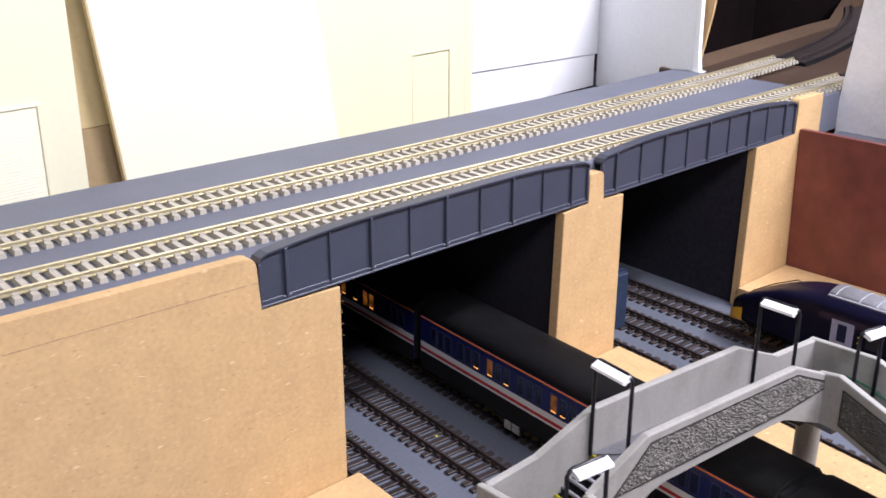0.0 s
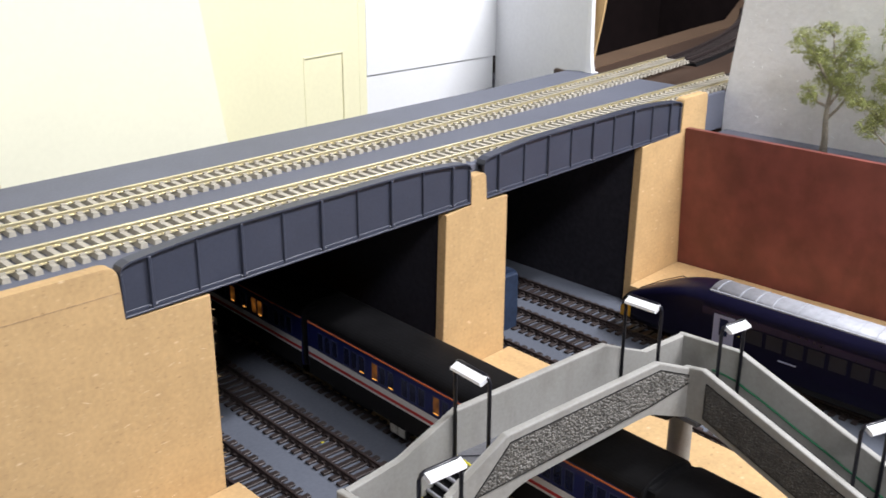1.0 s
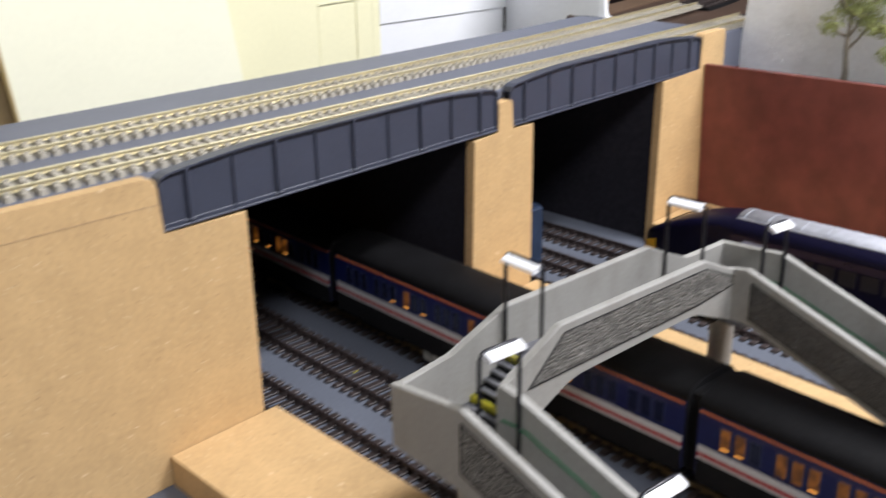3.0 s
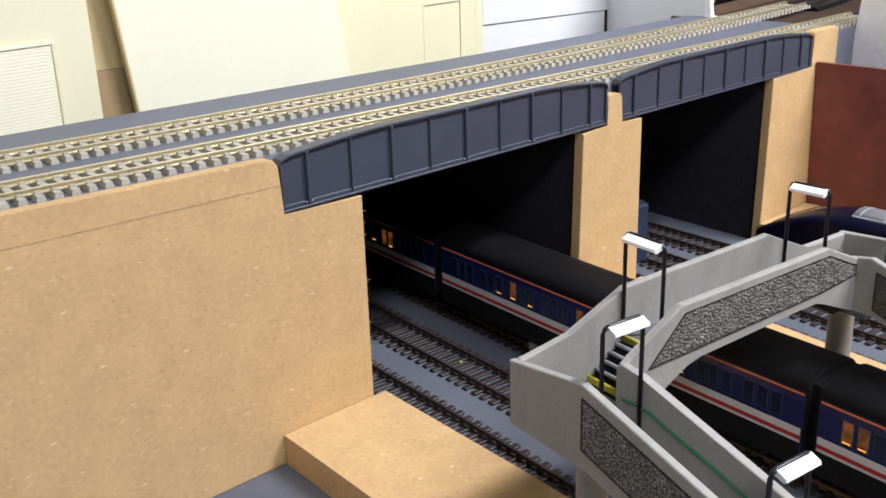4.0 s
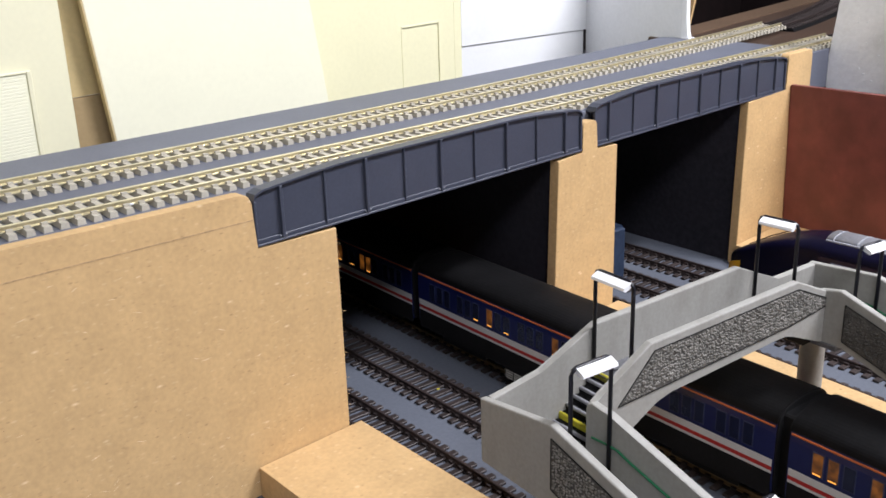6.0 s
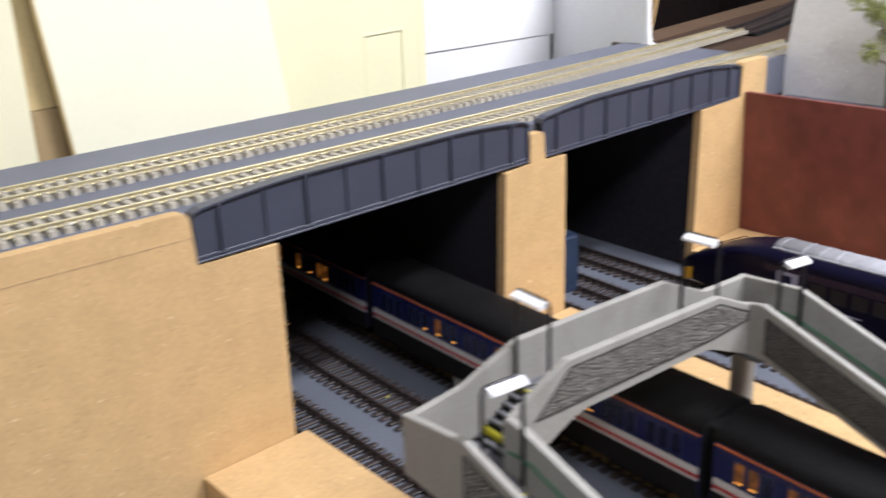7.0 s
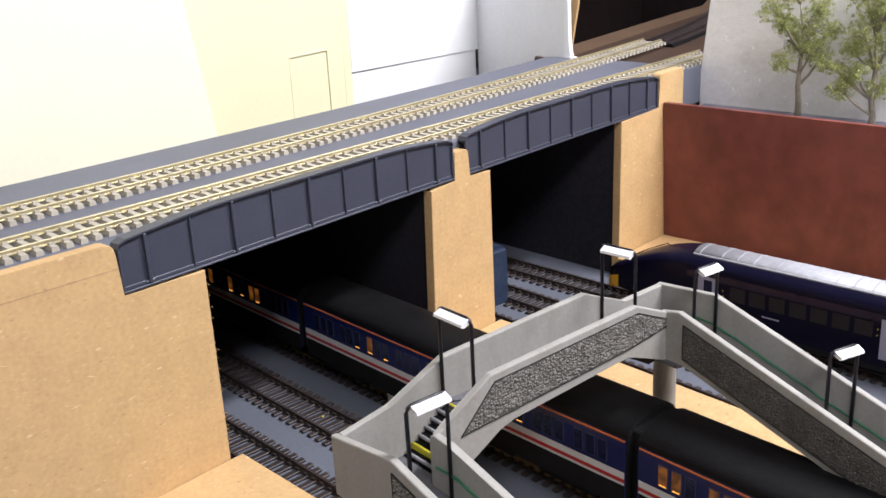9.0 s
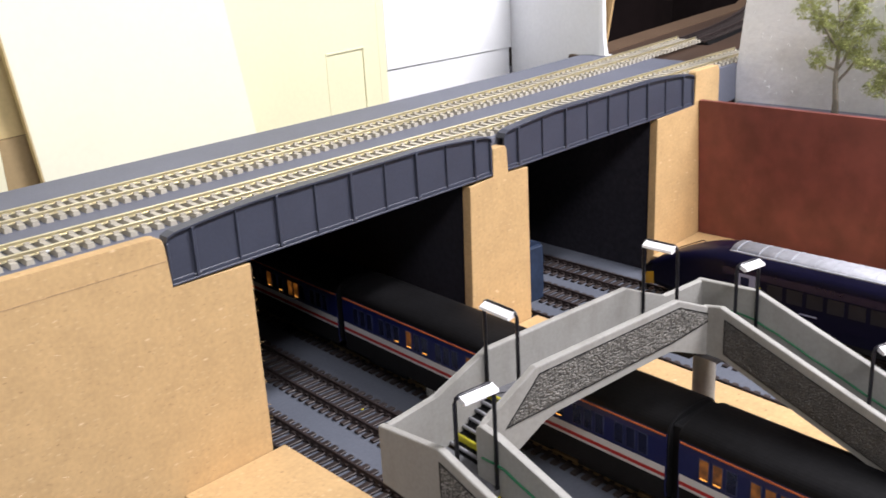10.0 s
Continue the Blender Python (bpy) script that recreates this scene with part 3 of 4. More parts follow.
# ---- beyond the opening: shelf with curving tracks in the dark ----
SH = 0.1330
solid("far_shelf", prismm([(0.5088, 0.0068), (0.5205, 0.0068), (0.5205, -0.10), (1.25, -0.10), (1.25, 0.36), (0.9038, 0.2135), (0.8455, 0.2085), (0.6966, 0.189), (0.575, 0.1731), (0.5088, 0.164)], XY, 0.0, SH), SHELFWOOD, "brown board shelf carrying the curve beyond the opening", "shelf", kind="structure")
# added strip paints the light falling on the shelf's rear
edge = [(0.5092, 0.1638), (0.575, 0.1729), (0.6966, 0.1888), (0.8455, 0.2083), (0.9038, 0.2133), (1.24, 0.355)]
solid("shelf_lit_strip", prismm([(x, y - 0.027) for x, y in edge] + edge[::-1], XY, SH, SH + 0.0012), SHELF_LIT, "paler brown strip standing in for the lit rear of the shelf", "shelf edge", kind="structure")
solid("side_board", prismm([(0.1331, SH), (0.1267, SH), (0.1167, 0.1836), (0.1125, 0.214), (0.1331, 0.214)], YZ, 0.5086, 0.5112), MDF, "fibreboard edge lining the opening", "side board", kind="structure")
# boards close off the unlit space; their colour carries its shade
solid("dark_space_back", prismm([(0.60, 0.52), (1.27, 0.52), (1.27, -0.12), (1.28, -0.12), (1.28, 0.53), (0.60, 0.53)], XY, 0.0, 0.5), DARKSPACE, "near-black boards standing in for the unlit space beyond the opening", "wall", kind="structure")
# ---- tracks ----
GAUGE = 0.0087      # half the distance between the rail centres
RAIL = [(-0.0010, 0.0), (0.0010, 0.0), (0.0009, 0.0004), (0.0003, 0.0007), (0.0003, 0.0016), (0.00072, 0.0019), (0.00072, 0.0023), (0.0005, 0.0025), (-0.0005, 0.0025), (-0.00072, 0.0023), (-0.00072, 0.0019), (-0.0003, 0.0016), (-0.0003, 0.0007), (-0.0009, 0.0004)]


def sleeper_mesh(material, length, width, chunky, h):
    bm = bmesh.new()
    if chunky:
        prism(bm, [(-width / 2, 0), (width / 2, 0), (width * 0.40, h), (-width * 0.40, h)], lambda p, q, d: (d, p, q), -length / 2, length / 2)
        for v in bm.verts:
            if abs(v.co.x) < length * 0.2:
                v.co.z *= 0.8
    else:
        box(bm, -length / 2, length / 2, -width / 2, width / 2, 0, h * 0.92, 0.0003)
    for s in (-1, 1):
        for k in (-1, 1):
            x = s * GAUGE + k * 0.0015
            box(bm, x - 0.0008, x + 0.0008, -width * 0.34, width * 0.34, h * 0.8, h + 0.0011)
    return mesh_of("sleeper", bm, material)


CONC = sleeper_mesh(CONCRETE_SLEEPER, 0.0278, 0.0036, True, 0.0024)
WOOD = sleeper_mesh(WOOD_SLEEPER, 0.0318, 0.0036, False, 0.0016)


def railway_track(line, base_z, mesh, rail_mat, pitch, label, group):
    """Two rails and single sleepers along a line of (x, y)."""
    t = thing("railway_track", pose(line[0][0], line[0][1], base_z), label, "railway track", group)
    o = Vector((line[0][0], line[0][1], 0))
    h = 0.0024 if mesh == CONC else 0.0016
    pts = [Vector((x, y, 0)) - o for x, y in line]
    for s in (-1, 1):
        shifted = []
        for i, p in enumerate(pts):
            d = (pts[min(i + 1, len(pts) - 1)] - pts[max(i - 1, 0)]).normalized()
            shifted.append(p + Vector((-d.y, d.x, 0)) * s * GAUGE + Vector((0, 0, h)))
        part("rail", sweep(bmesh.new(), shifted, RAIL), rail_mat, t)
        if mesh == WOOD:
            part("web_strip", sweep(bmesh.new(), [p + Vector((0, 0, -h)) for p in shifted], [(-0.0018, 0.0), (0.0018, 0.0), (0.0018, 0.0008), (-0.0018, 0.0008)]), WOOD_SLEEPER, t, "plastic web joining the sleepers")
    run, want = 0.0, pitch * 0.5
    r = random.Random(int(abs(line[0][0]) * 1000) + len(line))
    for a, b in zip(pts, pts[1:]):
        seg = (b - a).length
        while want <= run + seg:
            p = a + (b - a) * ((want - run) / seg)
            ang = math.degrees(math.atan2(b.y - a.y, b.x - a.x)) + 90
            ob = new("sleeper", mesh)
            ob.parent = t
            ob.matrix_basis = pose(p.x, p.y, 0, 0, 0, ang + r.uniform(-0.8, 0.8))
            want += pitch
        run += seg
    return t


def low_line(x0, k=0.132, q=0.2, y0=-0.52, y1=0.36, n=42):
    return [(x0 + k * y - q * min(y, 0) ** 2, y) for y in [y1 + (y0 - y1) * i / n for i in range(n + 1)]]


for x0, k, q, rail, where in ((0.0625, 0.075, 0.15, DARK_RAIL, "beside the block"), (0.1100, 0.082, 0.12, DARK_RAIL, "in the wide opening"), (0.1600, 0.080, 0.05, DULL_RAIL, "beside the island platform")):
    railway_track(low_line(x0, k, q), 0.0, WOOD, rail, 0.0068, "dark brown sleepered track under the bridge " + where, "tracks under the bridge")
for x0, k, q in ((0.2655, 0.090, 0.10), (0.3100, 0.085, 0.05), (0.3555, 0.045, 0.0)):
    railway_track(low_line(x0, k, q, -0.46, 0.40), 0.0, WOOD, DARK_RAIL, 0.0068, "dark brown sleepered track through the narrower opening", "tracks under the bridge")
NEAR = lambda x: 0.0345 - 0.062 * x + 0.072 * max(x, 0) ** 2
FAR = lambda x: 0.0880 - 0.055 * x + 0.125 * max(x, 0) ** 2
for fn, n, where in ((NEAR, 54, "nearer the girders"), (FAR, 56, "nearer the card buildings")):
    railway_track([(x, fn(x)) for x in [-0.50 + 0.02 * i for i in range(n)]], DECK_TOP, CONC, BRASS_RAIL, 0.0066, "bright railed track with pale sleepers " + where, "tracks on the bridge")
for fn, R, x0, k, turn in ((NEAR, 3.0, 0.566, 0.02, 11), (FAR, 1.1, 0.606, 0.13, 23)):
    curve = [(x0 + R * math.sin(radians(a)), fn(x0) + R * (1 - math.cos(radians(a))) + k * R * math.sin(radians(a))) for a in range(0, turn)]
    solid("trackbed", sweep(bmesh.new(), [(x, y, SH + 0.0001) for x, y in curve], [(-0.0185, 0.0), (0.0185, 0.0), (0.0165, 0.0022), (-0.0165, 0.0022)]), ROOFBLACK, "black foam trackbed curving over the brown shelf", "trackbed", kind="structure")
    railway_track(curve, SH + 0.0023, WOOD, DARK_RAIL, 0.0068, "dark track curving away over the brown shelf", "tracks beyond the opening")

# ---- footbridge ----
FB = pose(0.0019, -0.1300, 0, 0, 0, math.degrees(math.atan(-0.14)))
fb = thing("footbridge", FB, "grey model footbridge with pebbledash panels and two stairs", "footbridge")
PU = lambda p, q, d: (p, -d, q)      # (u, z) polygon through v
PV = lambda p, q, d: (d, -p, q)      # (v, z) polygon through u
PF_FRONT = lambda p, q, d: (p, -(d + 0.0030 * (1 - p / 0.168)), q)      # front side, slightly askew
SLL, SLR = 0.265, 0.312      # fall of the two stairs
END = 0.178


def stair_top(v, v0, z0, fall):
    return z0 - fall * max(0.0, v - v0)


back_top = [(0.0036, 0.0905), (0.026, 0.0930), (0.0515, 0.1050), (0.1320, 0.1072), (0.1585, 0.0950), (0.1860, 0.0962)]
back_bot = [(0.1860, 0.0690), (0.1585, 0.0690), (0.1320, 0.0790), (0.0515, 0.0790), (0.026, 0.0695), (0.0036, 0.0665)]
part("back_parapet", prismm(back_top + back_bot, PU, -0.0032, 0.0, 0.0006), CONCRETE, fb)
front_top = [(0.0262, 0.0918), (0.0300, 0.0930), (0.0530, 0.1060), (0.1370, 0.1068), (0.1605, 0.0965)]
front_bot = [(0.1605, 0.0735), (0.1560, 0.0755), (0.1370, 0.0840), (0.1320, 0.0850), (0.1240, 0.0852), (0.0640, 0.0840), (0.0570, 0.0825), (0.0500, 0.0785), (0.0440, 0.0755), (0.0262, 0.0680)]
part("front_parapet", prismm(front_top + front_bot, PF_FRONT, 0.0205, 0.0237, 0.0006), CONCRETE, fb)
part("left_outer_parapet", prismm([(-0.0032, 0.0905), (0.033, 0.0960), (END, stair_top(END, 0.033, 0.0960, SLL)), (END, stair_top(END, 0.033, 0.0960, SLL) - 0.027), (0.036, 0.0665), (-0.0032, 0.0660)], PV, 0.0002, 0.0034, 0.0006), CONCRETE, fb)
part("left_inner_parapet", prismm([(0.0234, 0.0895), (0.0240, 0.0915), (0.0260, 0.0925), (0.0340, 0.0915), (END, stair_top(END, 0.0340, 0.0915, SLL)), (END, stair_top(END, 0.0340, 0.0915, SLL) - 0.027), (0.036, 0.0665), (0.0234, 0.0665)], PV, 0.0245, 0.0277, 0.0006), CONCRETE, fb)
part("right_inner_parapet", prismm([(0.0205, 0.0975), (0.0300, 0.0995), (END, stair_top(END, 0.0300, 0.0995, SLR)), (END, stair_top(END, 0.0300, 0.0995, SLR) - 0.0235), (0.0330, 0.0760), (0.0205, 0.0740)], PV, 0.1570, 0.1602, 0.0006), CONCRETE, fb)
part("right_outer_parapet", prismm([(-0.0032, 0.0962), (0.0285, 0.0990), (END, stair_top(END, 0.0285, 0.0990, SLR)), (END, stair_top(END, 0.0285, 0.0990, SLR) - 0.029), (0.034, 0.0690), (-0.0032, 0.0690)], PV, 0.1840, 0.1872, 0.0006), CONCRETE, fb)
# floors, landings, steps
part("span_floor", boxm(0.0500, 0.1360, -0.0205, 0.0, 0.0845, 0.0866), FLOORGREY, fb)
part("left_landing", boxm(0.0036, 0.0290, -0.036, 0.0, 0.0687, 0.0712), FLOORGREY, fb)
part("right_landing", boxm(0.1560, 0.1840, -0.031, 0.0, 0.0735, 0.0755), FLOORGREY, fb)
part("ramp_slab", prismm([(0.0290, 0.0690), (0.0520, 0.0855), (0.0520, 0.0835), (0.0350, 0.0685)], PU, 0.0, 0.0195), UNDER, fb)
part("ramp_slab", prismm([(0.1560, 0.0740), (0.1350, 0.0848), (0.1350, 0.0830), (0.1510, 0.0735)], PU, 0.0, 0.0195), UNDER, fb)
for k in range(7):
    u, z = 0.0305 + 0.00330 * k, 0.0729 + 0.00232 * k
    yellow = k in (1, 6)
    sp = part("short_step", boxm(u, u + 0.0042, -0.0194, -0.0001, z - 0.0024, z - 0.0004), UNDER, fb, "black step with a pale tread edge")
    bm = bmesh.new()
    tube(bm, [(u + 0.0004, -0.0193, z - 0.0006), (u + 0.0004, -0.0002, z - 0.0006)], 0.00075, 8)
    part("tread_edge", bm, YELLOW if yellow else STEPGREY, sp, "yellow step edging" if yellow else "worn grey step edging", True)
    if yellow:
        part("yellow_riser", boxm(u - 0.0003, u + 0.0003, -0.0192, -0.0003, z - 0.0024, z - 0.0008), YELLOW, sp, "yellow step riser")
    u2, z2 = 0.1560 - 0.0036 * k, 0.0757 + 0.0018 * k
    part("short_step", boxm(u2 - 0.0040, u2, -0.0194, -0.0001, z2 - 0.0020, z2), UNDER, fb)
for u0, u1, v0, z0, fall in ((0.0036, 0.0245, 0.036, 0.0700, SLL), (0.1602, 0.1840, 0.031, 0.0805, SLR)):
    v, z, k = v0, z0, 0
    while v < END:
        st = part("stair_step", boxm(u0, u1, -(v + 0.0052), -v, z - 0.0046, z - 0.00175), FLOORGREY, fb)
        part("nosing", boxm(u0 + 0.0004, u1 - 0.0004, -(v + 0.0009), -v + 0.0001, z - 0.0030, z - 0.0016), YELLOW if k == 0 and u0 < 0.1 else UNDER, st, "yellow step edging" if k == 0 and u0 < 0.1 else "black step edging")
        v += 0.0048
        z -= fall * 0.0048
        k += 1


def pebble_panel(poly, place, depth_dir, name_parent, seed, coat=None):
    """Recessed panel covered with small half-buried stones."""
    part("panel_back", prismm(poly, place, *depth_dir[:2]), PEBBLE, name_parent, "dark pebbledash panel")
    # thin black tubes draw the shade of the recess along the panel's rim
    rim = [Vector(place(p, q, depth_dir[2])) for p, q in poly]
    for a, b in zip(rim, rim[1:] + rim[:1]):
        part("recess_shade", tube(bmesh.new(), [a, b], 0.0002, 6), UNDER, name_parent, "dark line drawn for the recess shade round the panel")
    r = random.Random(seed)
    us, zs = [p for p, _ in poly], [q for _, q in poly]
    bm = bmesh.new()
    verts, faces = [], []
    face_at, out = depth_dir[2], depth_dir[3]

    def inside(p, q):
        hit = False
        for (x1, y1), (x2, y2) in zip(poly, poly[1:] + poly[:1]):
            if (y1 > q) != (y2 > q) and p < (x2 - x1) * (q - y1) / (y2 - y1) + x1:
                hit = not hit
        return hit

    u = min(us)
    while u < max(us):
        z = min(zs)
        while z < max(zs):
            p, q = u + r.uniform(-0.0004, 0.0004), z + r.uniform(-0.0004, 0.0004)
            a, bb, h = r.uniform(0.00040, 0.00084), r.uniform(0.00034, 0.00062), r.uniform(0.00015, 0.00065)
            if all(inside(p + dx, q + dz) for dx in (-0.0006, 0.0006) for dz in (-0.0006, 0.0006)):
                k = len(verts)
                w = r.uniform(0, 1.5)
                for i in range(5):
                    t = w + i * 2 * math.pi / 5
                    verts.append(place(p + a * math.cos(t), q + bb * math.sin(t), face_at))
                for i in range(5):
                    t = w + i * 2 * math.pi / 5
                    verts.append(place(p + a * 0.5 * math.cos(t), q + bb * 0.5 * math.sin(t), face_at + out * h))
                for i in range(5):
                    j = (i + 1) % 5
                    faces.append((k + i, k + j, k + 5 + j, k + 5 + i))
                faces.append(tuple(k + 5 + i for i in range(5)))
            z += 0.00112
        u += 0.00128
    bm.free()
    me = bpy.data.meshes.new("pebble_coat")
    me.from_pydata(verts, [], faces)
    me.materials.append(coat or PEBBLE_TOP)
    ob = new("pebble_coat", me)
    ob.parent = name_parent
    tagged(ob, "small grey pebbles with pale rubbed tops", kind="stuff")


pebble_panel([(0.0372, 0.0868), (0.0545, 0.1028), (0.1375, 0.1036), (0.1572, 0.0948), (0.1572, 0.0912), (0.1330, 0.0890)], PF_FRONT, (0.0236, 0.0239, 0.0239, 1), fb, 3)
pebble_panel([(0.0335, 0.0915), (0.0335, 0.0730), (0.150, stair_top(0.150, 0.033, 0.0960, SLL) - 0.0225), (0.150, stair_top(0.150, 0.033, 0.0960, SLL) - 0.0050)], PV, (0.0003, 0.0000, 0.0000, -1), fb, 4)
# panel turned from the lamp; its shade is put into the pebble colour
pebble_panel([(0.0330, 0.0945), (0.0330, 0.0785), (0.150, stair_top(0.150, 0.0300, 0.0995, SLR) - 0.0200), (0.150, stair_top(0.150, 0.0300, 0.0995, SLR) - 0.0042)], PV, (0.1571, 0.1567, 0.1567, -1), fb, 6, PEBBLE_SHADED)
# columns
for u, v, z0, z1 in ((0.1860, 0.0015, PLATFORM_Z, 0.0692), (0.0115, 0.0270, PLATFORM_Z, 0.0690)):
    bm = bmesh.new()
    tube(bm, [(u, -v, z0), (u, -v, z0 + 0.0006), (u, -v, z1 - 0.002), (u, -v, z1)], [0.0057, 0.0055, 0.0055, 0.0057], 24)
    part("column", bm, CONCRETE, fb, smooth=True)
# green wires on the stair sides
for u, v0, z0, fall, seed in ((0.0241, 0.0270, 0.0805, SLL, 1), (0.1836, 0.0170, 0.0856, SLR, 2)):
    r = random.Random(seed)
    pts = [(u, -(v0 + 0.006 * i), z0 - (0 if i < 2 else fall * 0.006 * (i - 2)) + r.uniform(-0.0003, 0.0003)) for i in range(22)]
    part("green_wire", tube(bmesh.new(), pts, 0.00042, 6), GREEN_WIRE, fb, "thin green wire glued along the stair side")
part("black_wire", tube(bmesh.new(), [(0.0500, -0.0010, 0.0868), (0.0560, -0.0060, 0.0872), (0.0640, -0.0120, 0.0880), (0.0720, -0.0190, 0.0872)], 0.00025, 6), BLACK_WIRE, fb, "thin black wire lying on the floor")


def portal_lamp(a, b, floor_a, floor_b, top, label):
    """Bent black wire portal with a white strip luminaire under its top bar; a and b are (u, v)."""
    lamp = thing("platform_lamp", FB @ pose(a[0], -a[1], floor_a), label, "lamp", "lamps on the footbridge")
    o = Vector((a[0], -a[1], floor_a))
    A, B = Vector((a[0], -a[1], floor_a)) - o, Vector((b[0], -b[1], floor_b)) - o
    At, Bt = Vector((A.x, A.y, top - floor_a)), Vector((B.x, B.y, top - floor_a))
    d = (Bt - At).normalized()
    c = 0.0022
    pts = [A, At - Vector((0, 0, c)), At - Vector((0, 0, c * 0.3)) + d * c * 0.3, At + d * c, Bt - d * c, Bt - Vector((0, 0, c * 0.3)) - d * c * 0.3, Bt - Vector((0, 0, c)), B]
    part("frame", tube(bmesh.new(), pts, 0.00078, 10), BLACK_WIRE, lamp, "bent black wire frame", True)
    side = Vector((-d.y, d.x, 0))
    bm = bmesh.new()
    P, Q = At + d * 0.0016, Bt - d * 0.0008
    prof = [(-0.0040, -0.0022), (-0.0038, -0.0012), (-0.0006, 0.0002), (0.0004, 0.0000), (0.0004, -0.0016), (-0.0030, -0.0028)]
    ra = [bm.verts.new(P + side * s + Vector((0, 0, z))) for s, z in prof]
    rb = [bm.verts.new(Q + side * s + Vector((0, 0, z))) for s, z in prof]
    for i in range(6):
        bm.faces.new((ra[i], ra[(i + 1) % 6], rb[(i + 1) % 6], rb[i]))
    bm.faces.new(ra)
    bm.faces.new(rb[::-1])
    part("luminaire", bm, WHITE_PLASTIC, lamp, "white strip luminaire")


portal_lamp((0.0500, 0.0008), (0.0500, 0.0192), 0.0866, 0.0866, 0.1268, "black wire lamp with white strip over the short steps")
portal_lamp((0.1420, 0.0004), (0.1440, 0.0172), 0.0850, 0.0850, 0.1274, "black wire lamp with white strip over the span")
portal_lamp((0.0068, 0.0350), (0.0240, 0.0352), 0.0690, 0.0690, 0.1140, "black wire lamp with white strip above the landing")
portal_lamp((0.1690, 0.0293), (0.1832, 0.0305), 0.0745, 0.0745, 0.1152, "black wire lamp with white strip above the far landing")
portal_lamp((0.1690, 0.0935), (0.1832, 0.0970), 0.0727 - SLR * 0.0634, 0.0727 - SLR * 0.0634, 0.0978, "black wire lamp with white strip over the stairs")
portal_lamp((0.0068, 0.0990), (0.0240, 0.0990), 0.0490, 0.0490, 0.0955, "black wire lamp with white strip over the stairs")


# ---- trains ----
def coach_profile(w, floor, eaves, crown):
    """Half-round roofed section as (across, up)."""
    side = [(w / 2 * 0.97, floor), (w / 2, floor + 0.004), (w / 2, eaves - 0.004), (w / 2 * 0.975, eaves)]
    top = [(w / 2 * 0.975 * math.cos(radians(a)) ** 0.8, eaves + (crown - eaves) * math.sin(radians(a)) ** 0.9) for a in range(8, 90, 8)]
    half = side + top
    return half + [(0.0, crown)] + [(-a, b) for a, b in half[::-1]]


def extrude_profile(pts, x0, x1):
    bm = bmesh.new()
    prism(bm, pts, lambda p, q, d: (d, p, q), x0, x1)
    return bm


W, EAVE, CROWN, FLOORZ = 0.0366, 0.0470, 0.0545, 0.0150


def bogie(parent, x):
    bg = part("bogie", boxm(x - 0.017, x + 0.017, -0.0135, 0.0135, 0.0085, 0.0120, 0.0006), UNDER, parent, "black bogie")
    for s in (-1, 1):
        part("side_frame", boxm(x - 0.0185, x + 0.0185, s * 0.0140 - 0.0009, s * 0.0140 + 0.0009, 0.0075, 0.0122, 0.0005), UNDER, bg)
        for dx in (-0.0115, 0.0115):
            bm = bmesh.new()
            tube(bm, [(x + dx, s * 0.0090, 0.0113), (x + dx, s * 0.0115, 0.0113)], 0.0063, 18)
            part("wheel", bm, DULL_RAIL, bg)


